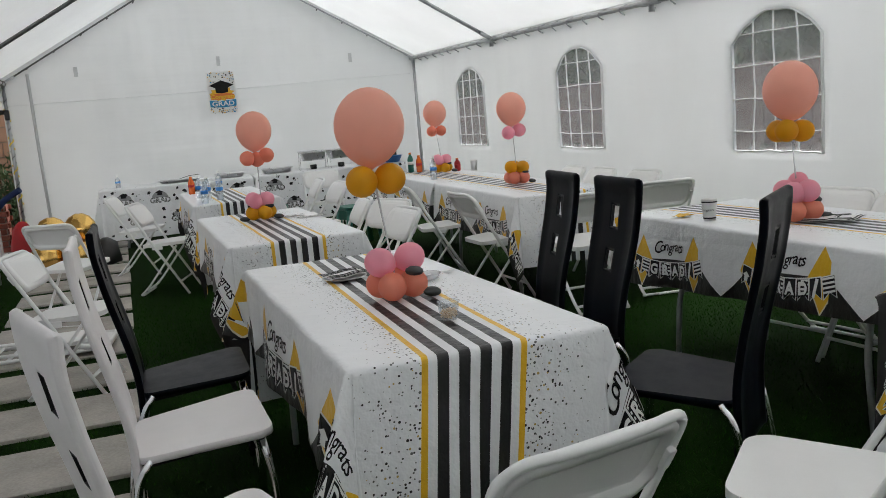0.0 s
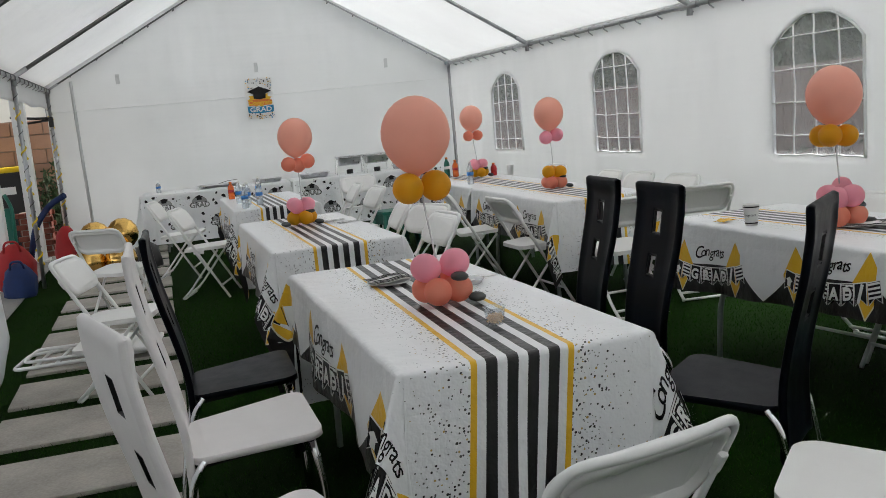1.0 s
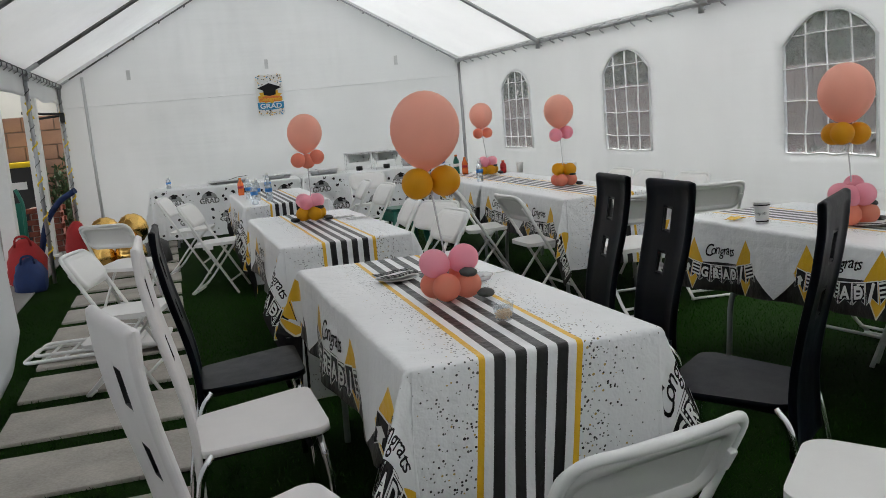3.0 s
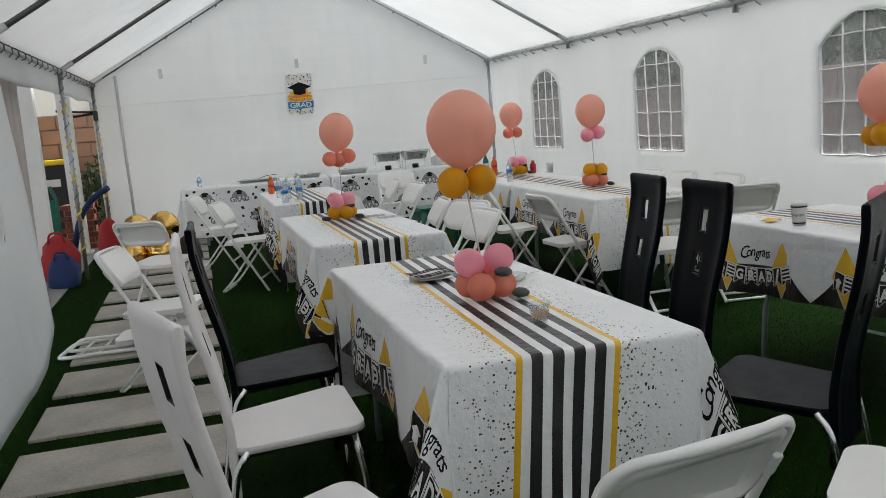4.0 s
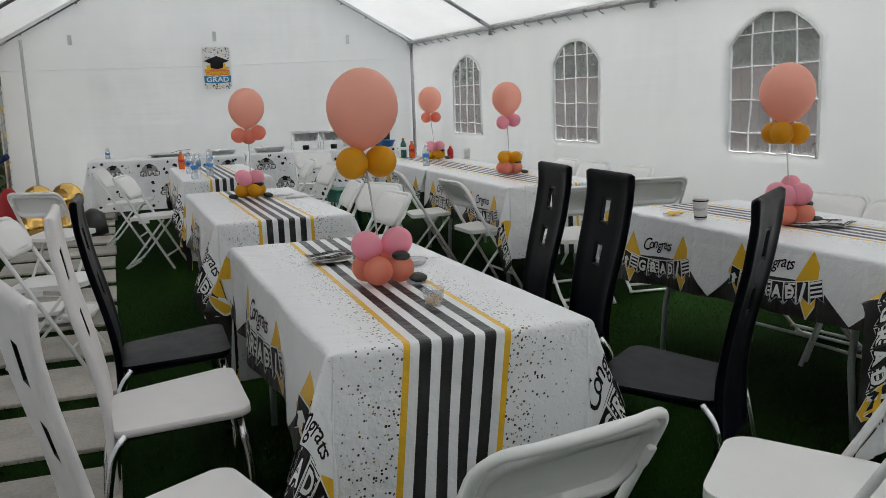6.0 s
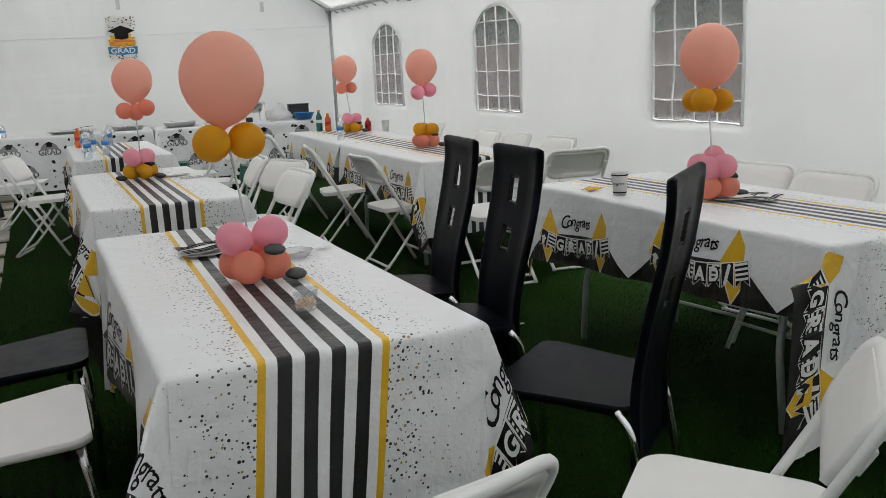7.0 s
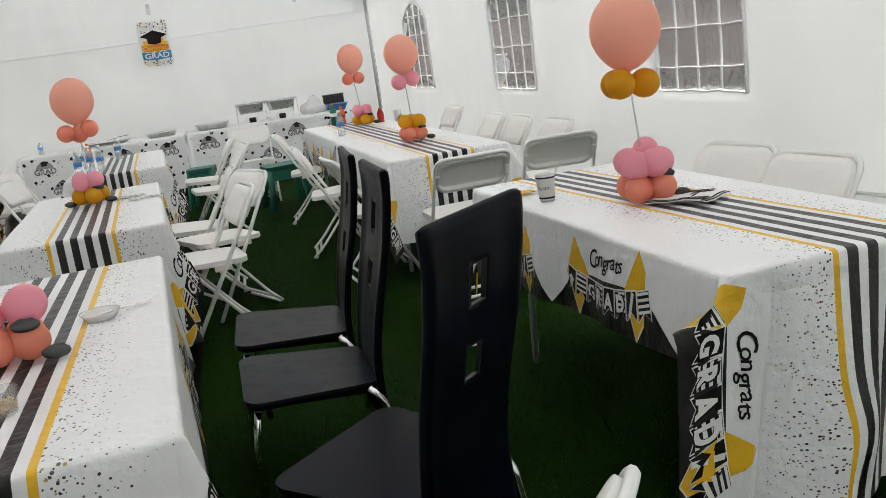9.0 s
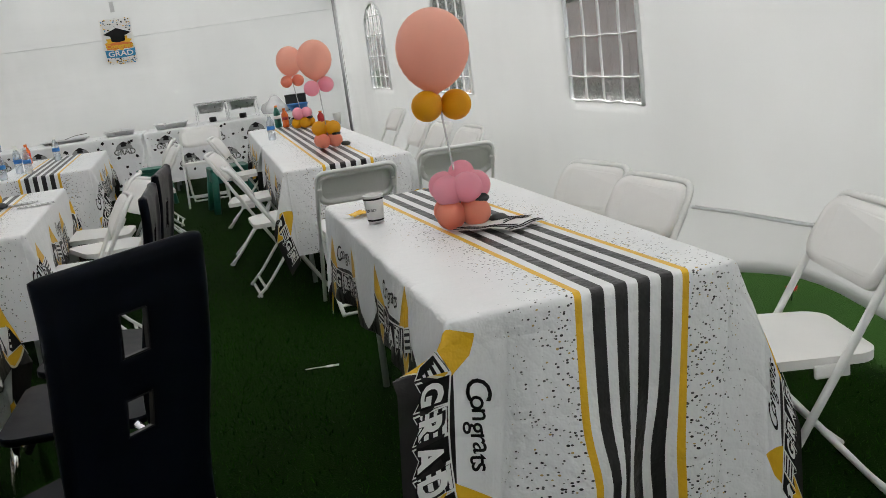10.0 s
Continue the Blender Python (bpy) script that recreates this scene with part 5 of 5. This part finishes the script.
def chafing_dish(x, y, rz):
    root = thing("chafing_dish", pose(x, y, TOP + 0.004, 0, 0, rz), "wire-rack chafing dish holding a foil tray", "chafing dish", "chafing dishes")
    for sx in (-0.17, 0.17):
        for sy in (-0.13, 0.13):
            bm = bmesh.new()
            tube(bm, [(sx * 1.06, sy, 0.0), (sx, sy, 0.22)], 0.004, 6)
            part("leg", bm, M["chrome"], root)
    bm = bmesh.new()
    tube(bm, [(-0.175, -0.14, 0.22), (0.175, -0.14, 0.22), (0.175, 0.14, 0.22), (-0.175, 0.14, 0.22), (-0.175, -0.14, 0.22)], 0.004, 6)
    part("rack", bm, M["chrome"], root)
    bm = bmesh.new()
    rings = []
    for k, (s, zz) in enumerate(((0.80, 0.115), (0.97, 0.222), (1.10, 0.228), (1.10, 0.238), (0.93, 0.228), (0.80, 0.16))):
        rings.append([bm.verts.new((px * s, py * s, zz)) for px, py in round_rect(0.34, 0.26, 0.03, 4)])
    for a, b in zip(rings, rings[1:]):
        for i in range(len(a)):
            bm.faces.new((a[i], a[(i + 1) % len(a)], b[(i + 1) % len(a)], b[i]))
    bm.faces.new(rings[-1])
    bm.faces.new(rings[0][::-1])
    part("pan", bm, M["foil"], root)
    bm = bmesh.new()
    lathe(bm, [(0, 0.0), (0.042, 0.0), (0.044, 0.05), (0.038, 0.056), (0, 0.056)], 16)
    part("burner", bm, M["black_plastic"], root, "black fuel burner")


foil_tray(1.30, 12.85, -6, 0.50, 0.30, 0.03, "shallow foil tray with serving tongs")
foil_tray(1.92, 12.75, 8, 0.34, 0.26, 0.05, "foil tray with food scraps")
foil_tray(2.52, 12.70, -4, 0.38, 0.28, 0.06, "foil tray covered with foil")
chafing_dish(3.01, 12.72, -6)
chafing_dish(3.37, 12.66, 4)
root = thing("serving_tongs", pose(1.42, 12.85, TOP + 0.04, 0, 0, 15), "steel serving tongs lying on a foil tray", "tongs")
for s in (-1, 1):
    bm = bmesh.new()
    tube(bm, [(-0.12, 0, 0.004), (0, s * 0.012, 0.03), (0.13, s * 0.025, 0.035)], 0.005, 6, flat=0.5)
    part("arm", bm, M["black_plastic"], root)
root = thing("plastic_bag", pose(3.78, 12.72, TOP + 0.004), "bunched clear plastic bag on the buffet", "bag")
bm = bmesh.new()
lathe(bm, [(0, 0.20), (0.03, 0.19), (0.07, 0.15), (0.14, 0.10), (0.17, 0.05), (0.15, 0.0), (0, 0)], 26)
for v in bm.verts:
    v.co *= 1 + 0.30 * wob(v.co.x * 14, v.co.y * 14, v.co.z * 14)
    v.co.z = max(0.0, v.co.z)
part("film", bm, M["milky_plastic"], root, smooth=True)
root = thing("equipment_box", pose(4.06, 12.85, TOP + 0.004, 0, 0, -8), "black plastic box on the buffet", "box")
bm = bmesh.new()
box(bm, (0.26, 0.16, 0.17), (0, 0, 0.085), 0.012)
part("box_body", bm, M["black_plastic"], root)
bm = bmesh.new()
box(bm, (0.27, 0.17, 0.02), (0, 0, 0.176), 0.006)
part("lid", bm, M["black_plastic"], root)
root = thing("plastic_tub", pose(4.02, 12.45, TOP + 0.004), "shallow blue plastic tub on the buffet", "tub")
bm = bmesh.new()
lathe(bm, [(0, 0.003), (0.09, 0.0), (0.13, 0.08), (0.14, 0.085), (0.128, 0.083), (0.09, 0.008), (0, 0.008)], 24)
part("tub", bm, M["blue_plastic"], root)


# ---- poster on the end wall ----
def poster():
    root = thing("poster", pose(2.07, YB - 0.075, 1.87) @ Matrix.Diagonal((1.18, 1, 0.97, 1)), "graduation poster with a black cap and blue banner", "poster")
    w, h = 0.325, 0.58
    bm = bmesh.new()
    rnd = random.Random(3)
    edge = [(-w / 2, -h / 2)] + [(x, -h / 2 + rnd.uniform(-0.008, 0.008)) for x in spread(-w / 2 + 0.03, w / 2 - 0.03, 7)] + [(w / 2, -h / 2), (w / 2, h / 2)] + [(x, h / 2 + rnd.uniform(-0.008, 0.008)) for x in spread(w / 2 - 0.03, -w / 2 + 0.03, 7)] + [(-w / 2, h / 2)]
    lo = [bm.verts.new((x, 0.002, z)) for x, z in edge]
    hi = [bm.verts.new((x, -0.002, z)) for x, z in edge]
    bm.faces.new(hi)
    bm.faces.new(lo[::-1])
    for i in range(len(edge)):
        bm.faces.new((lo[i], lo[(i + 1) % len(edge)], hi[(i + 1) % len(edge)], hi[i]))
    part("board", bm, M["paper"], root)

    def flat(dx, dz, off):
        return lambda x, y: (x + dx, -off, y + dz)
    black_bm, gold_bm, blue_bm, orange_bm, white_bm = (bmesh.new() for _ in range(5))
    for _ in range(120):
        x, z, s = rnd.uniform(-w / 2 + 0.01, w / 2 - 0.01), rnd.choice((rnd.uniform(0.12, h / 2), rnd.uniform(-h / 2, -0.2))), rnd.uniform(0.003, 0.010)
        tgt = rnd.choice((black_bm, black_bm, gold_bm, blue_bm))
        lay(tgt, ([(s * math.cos(a), s * math.sin(a), 0) for a in spread(0, 5.24, 5)], [tuple(range(6))]), flat(x, z, 0.004))
    lay(black_bm, ([(-0.145, 0.10, 0), (0, 0.17, 0), (0.145, 0.10, 0), (0, 0.03, 0)], [(0, 1, 2, 3)]), flat(0, 0, 0.009))
    lay(black_bm, ([(-0.075, 0.07, 0), (0.075, 0.07, 0), (0.07, 0.0, 0), (0, -0.015, 0), (-0.07, 0.0, 0)], [(0, 1, 2, 3, 4)]), flat(0, 0, 0.008))
    burst = [((0.15 if i % 2 else 0.115) * math.cos(2 * math.pi * i / 22), (0.11 if i % 2 else 0.08) * math.sin(2 * math.pi * i / 22), 0) for i in range(22)]
    lay(gold_bm, (burst, [tuple(range(22))]), flat(0, -0.02, 0.005))
    lay(orange_bm, ([(-0.13, -0.10, 0), (0.13, -0.10, 0), (0.14, -0.03, 0), (0, -0.005, 0), (-0.14, -0.03, 0)], [(0, 1, 2, 3, 4)]), flat(0, 0, 0.0062))
    lay(gold_bm, letters("Congrats", 0.055, 0.1, 0.003), flat(0, -0.062, 0.010))
    lay(blue_bm, ([(-0.15, -0.20, 0), (0, -0.215, 0), (0.15, -0.20, 0), (0.155, -0.105, 0), (0, -0.12, 0), (-0.155, -0.105, 0)], [(0, 1, 2, 3, 4, 5)]), flat(0, 0, 0.011))
    lay(white_bm, letters("GRAD", 0.068, 0, 0.002), flat(0, -0.162, 0.014))
    for name, b, mat in (("printed_cap", black_bm, "ink"), ("printed_burst", gold_bm, "print_gold"), ("printed_banner", blue_bm, "print_blue"), ("printed_ribbon", orange_bm, "print_orange"), ("printed_word", white_bm, "print_white")):
        tagged(part(name, b, M[mat], root, name.replace("_", " ")), kind="stuff")


poster()


# ---- green stools, gold balloons, bags and things by the open side ----
def stool(x, y, rz, k):
    root = thing("stool", pose(x, y, 0, 0, 0, rz) @ Matrix.Diagonal((k, k, 1, 1)), "teal green plastic stool standing on turf", "stool", "green stools")
    bm = bmesh.new()
    slab(bm, round_rect(0.28, 0.28, 0.04, 4), 0.03, 0.40)
    part("seat", bm, M["green_plastic"], root)
    for sx in (-1, 1):
        for sy in (-1, 1):
            bm = bmesh.new()
            tube(bm, [(sx * 0.11, sy * 0.11, 0.41), (sx * 0.145, sy * 0.145, 0.0)], 0.026, 6)
            part("leg", bm, M["green_plastic"], root)
    for s in (-1, 1):
        bm = bmesh.new()
        box(bm, (0.24, 0.012, 0.10), (0, s * 0.125, 0.34), 0.004)
        part("apron", bm, M["green_plastic"], root)
        bm = bmesh.new()
        box(bm, (0.012, 0.24, 0.10), (s * 0.125, 0, 0.34), 0.004)
        part("apron", bm, M["green_plastic"], root)


stool(2.98, 10.42, 6, 1.35)
stool(2.25, 11.42, -15, 1.0)


def foil_balloon(x, y, z, r, squash, rz, label):
    root = thing("foil_balloon", pose(x, y, z, 0, 0, rz), label, "balloon", "gold foil balloons")
    bm = bmesh.new()
    bmesh.ops.create_uvsphere(bm, u_segments=30, v_segments=18, radius=r)
    for v in bm.verts:
        a = math.atan2(v.co.z, v.co.x)
        v.co.y *= squash * (1 + 0.05 * math.cos(a * 14))
        v.co *= 1 + 0.02 * math.cos(a * 14) * (1 - abs(v.co.y) / r)
    part("foil", bm, M["gold_foil"], root, smooth=True)
    bm = bmesh.new()
    box(bm, (0.03, 0.004, 0.05), (0, 0, -r - 0.02), 0.001)
    part("tail", bm, M["gold_foil"], root)


GOLD = [(-0.155, 11.35, 0.425, 0.165, 0.8, 10), (0.13, 11.35, 0.43, 0.17, 0.8, -20), (-0.23, 11.15, 0.17, 0.17, 0.85, 30), (0.09, 11.15, 0.17, 0.17, 0.85, -10)]
for x, y, z, r, sq, rz in GOLD:
    foil_balloon(x, y, z, r, sq, rz, "large round gold foil balloon")


def sack(name, x, y, size, mat, label, category, strap=True):
    root = thing(name, pose(x, y, 0), label, category)
    bm = bmesh.new()
    lathe(bm, [(0, 0.0), (0.8, 0.0), (0.98, 0.06), (1.0, 0.3), (0.92, 0.55), (0.72, 0.78), (0.42, 0.93), (0.2, 1.0), (0, 1.0)], 26)
    for v in bm.verts:
        p = v.co.copy()
        k = 1 + 0.22 * wob(p.x * 2.3 + x, p.y * 2.3, p.z * 3)
        v.co = Vector((p.x * size[0] * k, p.y * size[1] * k, p.z * size[2]))
    part("bag_body", bm, M[mat], root, smooth=True)
    if strap:
        bm = bmesh.new()
        tube(bm, [(-size[0] * 0.4, -size[1] * 0.5, size[2] * 0.85), (-size[0] * 0.3, -size[1] * 0.7, size[2] * 1.08), (size[0] * 0.3, -size[1] * 0.7, size[2] * 1.08), (size[0] * 0.4, -size[1] * 0.5, size[2] * 0.85)], 0.012, 6, 0.06)
        part("strap", bm, M[mat], root)


sack("red_bag", -0.93, 11.0, (0.20, 0.18, 0.48), "red_cloth", "red cloth bag standing on the paving", "bag")
sack("blue_bag", -0.83, 10.45, (0.16, 0.14, 0.34), "navy_cloth", "navy blue backpack standing on the paving", "backpack")
sack("red_bag", -0.60, 12.9, (0.15, 0.14, 0.46), "red_cloth", "dark red sack leaning by the tent leg", "bag", False)
sack("black_bag", 0.36, 11.5, (0.15, 0.16, 0.29), "black_plastic", "black plastic rubbish bag", "bag", False)
root = thing("pool_noodle", Matrix(), "bent dark blue foam tube leaning by the leg", "foam tube")
bm = bmesh.new()
tube(bm, [(-0.80, 11.2, 0.30), (-0.72, 11.25, 0.62), (-0.55, 11.2, 0.83), (-0.38, 11.1, 0.92)], 0.032, 10, 0.2)
part("tube", bm, M["navy_cloth"], root)


# ---- outside the open side ----
def post(x, y, h, w, label):
    root = thing("post", pose(x, y, 0), label, "post", "carport posts")
    bm = bmesh.new()
    box(bm, (w, w, h), (0, 0, h / 2), 0.006)
    part("shaft", bm, M["white_paint"], root)
    bm = bmesh.new()
    box(bm, (w * 1.5, w * 1.5, 0.03), (0, 0, 0.025), 0.006)
    part("base_plate", bm, M["white_paint"], root)


post(-1.06, 11.09, 2.9, 0.16, "white square carport post")
post(-0.98, 13.3, 2.9, 0.16, "white square carport post")


carport = thing("carport_roof", pose(-3.2, 12.0, 2.9), "plain carport roof carried by white posts", "carport roof", kind="structure")
bm = bmesh.new()
box(bm, (4.7, 13.0, 0.08), (0, 0, 0.04), 0.01)
part("deck", bm, M["dingy_paint"], carport)
bm = bmesh.new()
box(bm, (0.10, 13.0, 0.18), (2.20, 0, -0.09), 0.008)
part("beam", bm, M["white_paint"], carport)


def wheelie_bin(x, y, rz):
    root = thing("wheelie_bin", pose(x, y, 0, 0, 0, rz), "black wheelie bin with a bright yellow lid", "bin")
    bm = bmesh.new()
    lo, hi = round_rect(0.38, 0.44, 0.05, 4), round_rect(0.46, 0.54, 0.05, 4)
    a = [bm.verts.new((px, py, 0.05)) for px, py in lo]
    b = [bm.verts.new((px, py, 1.16)) for px, py in hi]
    for i in range(len(a)):
        bm.faces.new((a[i], a[(i + 1) % len(a)], b[(i + 1) % len(a)], b[i]))
    bm.faces.new(a[::-1])
    bm.faces.new(b)
    part("body", bm, M["black_plastic"], root)
    bm = bmesh.new()
    box(bm, (0.50, 0.58, 0.07), (0, 0, 1.195), 0.025)
    part("lid", bm, M["yellow_plastic"], root, "bright yellow lid")
    for s in (-1, 1):
        bm = bmesh.new()
        lathe(bm, [(0, -0.03), (0.10, -0.03), (0.11, 0), (0.10, 0.03), (0, 0.03)], 18, (s * 0.19, 0.22, 0.11), pose(0, 0, 0, 0, 90))
        part("wheel", bm, M["black_plastic"], root)
    bm = bmesh.new()
    box(bm, (0.20, 0.006, 0.10), (0.0, -0.268, 0.92), 0.002, pose(0, 0, 0, -4))
    part("sticker", bm, M["paper"], root, "white sticker")


wheelie_bin(-1.36, 14.25, 5)
# red brick pier
pier = thing("brick_pier", pose(-1.05, 14.0, 0), "low pier of red bricks", "pier")
bm = bmesh.new()
box(bm, (0.36, 0.36, 0.62), (0, 0, 0.31))
part("core", bm, M["mortar"], pier)
bm = bmesh.new()
box(bm, (0.19, 0.09, 0.065), (0, 0, 0), 0.005, seg=1)
brick = mesh_of("brick", bm)
brick.materials.append(M["red_brick"])
for row in range(8):
    for side in range(4):
        for k in range(2):
            ob = new("brick", brick)
            ob.parent = pier
            off = (-0.1 if k == 0 else 0.1) + (0.05 if row % 2 else -0.05) * (1 if side % 2 else -1) * 0.6
            ob.matrix_basis = pose(0, 0, 0, 0, 0, 90 * side) @ pose(off, -0.15, 0.045 + row * 0.077)
# green broom handle shapes
root = thing("garden_chair", pose(-1.30, 12.9, 0, 0, 0, 20), "folded teal garden chair leaning upright", "chair")
for dx in (-0.05, 0.12):
    bm = bmesh.new()
    tube(bm, [(dx, 0, 0.0), (dx + 0.02, 0, 0.75), (dx - 0.04, 0.02, 0.92)], 0.022, 8, 0.1)
    part("side_rail", bm, M["green_plastic"], root)
bm = bmesh.new()
box(bm, (0.2, 0.02, 0.6), (0.04, 0.01, 0.45), 0.006)
part("panel", bm, M["green_plastic"], root)


def block_wall(name, m, length, courses, bw, bh, mat, label):
    """Concrete blocks with recessed joints, each one a piece."""
    root = thing(name, m, label, "wall", kind="structure")
    bm = bmesh.new()
    box(bm, (length, 0.16, courses * bh), (length / 2, 0.11, courses * bh / 2))
    part("core", bm, M["mortar"], root)
    bm = bmesh.new()
    box(bm, (bw - 0.012, 0.05, bh - 0.012), (0, 0, 0), 0.005, seg=1)
    me = mesh_of("block", bm)
    me.materials.append(M[mat])
    for r in range(courses):
        for k in range(int(length / bw)):
            ob = new("block", me)
            ob.parent = root
            ob.matrix_basis = pose((k + 0.5 + 0.5 * (r % 2)) * bw, 0.012 + 0.003 * wob(k * 3.3, r * 2.1), (r + 0.5) * bh)


block_wall("garden_wall", pose(-3.4, 14.75, 0), 3.0, 9, 0.42, 0.205, "tan_block", "tan concrete block garden wall")
# pale house wall beyond it
house = thing("house", pose(-3.6, 21, 0), "cream stucco house beyond the garden wall", "house")
bm = bmesh.new()
box(bm, (11, 5, 6.0), (-1.0, 2.5, 3.0))
part("wall", bm, M["stucco"], house)
bm = bmesh.new()
box(bm, (11.8, 5.8, 0.25), (-1.0, 2.5, 6.1), 0.03)
part("roof", bm, M["roof_tile"], house)
bm = bmesh.new()
tube(bm, [(2.2, -0.06, 0.0), (2.2, -0.06, 5.9)], 0.05, 8)
part("downpipe", bm, M["galvanised"], house)


def foliage(bm, centre, spread_r, count, size, seed):
    rnd = random.Random(seed)
    for _ in range(count):
        d = Vector((rnd.gauss(0, 1), rnd.gauss(0, 1), rnd.gauss(0, 1))).normalized() * (rnd.random() ** 0.45)
        p = Vector(centre) + Vector((d.x * spread_r[0], d.y * spread_r[1], d.z * spread_r[2])) * (1 + 0.35 * wob(d.x * 3 + seed, d.y * 3, d.z * 3))
        m = Euler((rnd.uniform(0, 6), rnd.uniform(0, 6), rnd.uniform(0, 6))).to_matrix()
        s = size * rnd.uniform(0.6, 1.3)
        q = [bm.verts.new(p + m @ Vector(c) * s) for c in ((-1, 0, 0), (0, -0.38, 0.08), (1, 0, 0.02), (0, 0.38, 0.08))]
        bm.faces.new(q)


def bush(x, y, r, h, seed, label):
    root = thing("bush", pose(x, y, 0), label, "bush", "garden bushes")
    bm = bmesh.new()
    for k in range(5):
        a = k * 1.26
        tube(bm, [(0, 0, 0), (r * 0.3 * math.cos(a), r * 0.3 * math.sin(a), h * 0.45), (r * 0.6 * math.cos(a), r * 0.6 * math.sin(a), h * 0.85)], 0.012, 5)
    part("stems", bm, M["bark"], root)
    bm = bmesh.new()
    foliage(bm, (0, 0, h * 0.55), (r, r, h * 0.5), 900, 0.05, seed)
    part("leaves", bm, M["leaf"], root)


bush(-0.80, 14.4, 0.26, 1.15, 2, "dark leafy bush in front of the block wall")


# ---- outside the windows ----
def tree(x, y, h, r, seed):
    root = thing("tree", pose(x, y, 0), "dark leafy tree beyond the garden fence", "tree", "garden trees")
    bm = bmesh.new()
    for k in range(4):
        tube(bm, [(0.06 * math.cos(k), 0.06 * math.sin(k), 0), (0.05 * math.cos(k * 2), 0.1 * math.sin(k), h * 0.4), (r * 0.5 * math.cos(k * 1.6), r * 0.5 * math.sin(k * 1.6), h * 0.8)], 0.09 - 0.012 * k, 7)
    part("trunk", bm, M["bark"], root)
    bm = bmesh.new()
    for k in range(7):
        a = k * 0.9 + seed
        foliage(bm, (r * 0.55 * math.cos(a), r * 0.55 * math.sin(a), h * (0.55 + 0.06 * k)), (r * 0.6, r * 0.6, r * 0.5), 420, 0.13, seed * 10 + k)
    part("crown", bm, M["leaf"], root)


for i, (x, y) in enumerate(((11.2, 9.5), (11.8, 13.0), (11.0, 16.5), (12.4, 20.5), (11.6, 24.5), (12.2, 6.0))):
    tree(x, y, 4.2 + 0.5 * wob(i * 3.7), 1.9, i + 1)

bm = bmesh.new()
rnd = random.Random(12)
for k in range(26):
    foliage(bm, (10.3 + 0.3 * wob(k * 2.2), 3.5 + k * 1.05, 2.0), (0.6, 0.9, 0.9 + 0.4 * wob(k * 1.3)), 420, 0.10, 200 + k)
tagged(part("hedge", bm, M["leaf"]), "dense dark hedge behind the fence", "hedge", kind="stuff")
bm = bmesh.new()
for k in range(22):
    foliage(bm, (8.75, 6.5 + k * 0.9 + 0.3 * wob(k * 3.1), 0.25), (0.25, 0.45, 0.34 + 0.2 * wob(k * 1.9)), 160, 0.05, 300 + k)
tagged(part("shrubs", bm, M["leaf"]), "low green shrubs along the fence", "shrubs", kind="stuff")
fence = thing("fence", pose(9.2, 0, 0), "brown board garden fence", "fence", kind="structure")
bm = bmesh.new()
box(bm, (0.022, 0.185, 1.65), (0, 0, 0.825), 0.004, seg=1)
board = mesh_of("board", bm)
board.materials.append(M["fence_wood"])
for k in range(150):
    ob = new("board", board)
    ob.parent = fence
    ob.matrix_basis = pose(0.004 * wob(k * 2.7), 2.0 + k * 0.19, 0.02 + 0.01 * wob(k * 1.9))
for z in (0.4, 1.3):
    bm = bmesh.new()
    box(bm, (0.05, 28.5, 0.09), (0.04, 16.2, z), 0.005)
    part("rail", bm, M["fence_wood"], fence)
villa = thing("house", pose(14.5, 21.0, 0), "house with a coral tiled roof behind the fence", "house")
bm = bmesh.new()
box(bm, (4, 7, 2.6), (2, 0, 1.3))
part("wall", bm, M["stucco"], villa)
bm = bmesh.new()
lo = [bm.verts.new(p) for p in ((-0.5, -4, 2.5), (4.5, -4, 2.5), (4.5, 4, 2.5), (-0.5, 4, 2.5))]
hi = [bm.verts.new(p) for p in ((2, -2.2, 4.4), (2, 2.2, 4.4))]
bm.faces.new(lo[::-1])
for q in ((lo[0], lo[1], hi[0]), (lo[1], lo[2], hi[1], hi[0]), (lo[2], lo[3], hi[1]), (lo[3], lo[0], hi[0], hi[1])):
    bm.faces.new(q)
part("roof", bm, M["roof_tile"], villa)


# urn shape made up for an unidentified pale form beyond the window
def urn(x, y):
    root = thing("urn_stand_in", pose(x, y, 0), "pale urn-shaped stand-in on a tan pedestal", "urn")
    bm = bmesh.new()
    box(bm, (0.34, 0.34, 0.62), (0, 0, 0.31), 0.02)
    part("pedestal", bm, M["snack"], root)
    bm = bmesh.new()
    lathe(bm, [(0, 0.62), (0.13, 0.62), (0.07, 0.70), (0.18, 0.88), (0.20, 1.0), (0.15, 1.06), (0.19, 1.10), (0.16, 1.11), (0, 1.02)], 20)
    part("vase", bm, M["white_paint"], root)


urn(6.6, 13.6)
root = thing("flower", pose(5.10, 4.75, 0), "small red flower at the foot of the tent wall", "flower")
bm = bmesh.new()
foliage(bm, (0, 0, 0.06), (0.025, 0.025, 0.02), 30, 0.014, 8)
part("petals", bm, M["flower"], root)
bm = bmesh.new()
tube(bm, [(0, 0, 0), (0.01, 0, 0.08)], 0.004, 5)
part("stem", bm, M["leaf"], root)
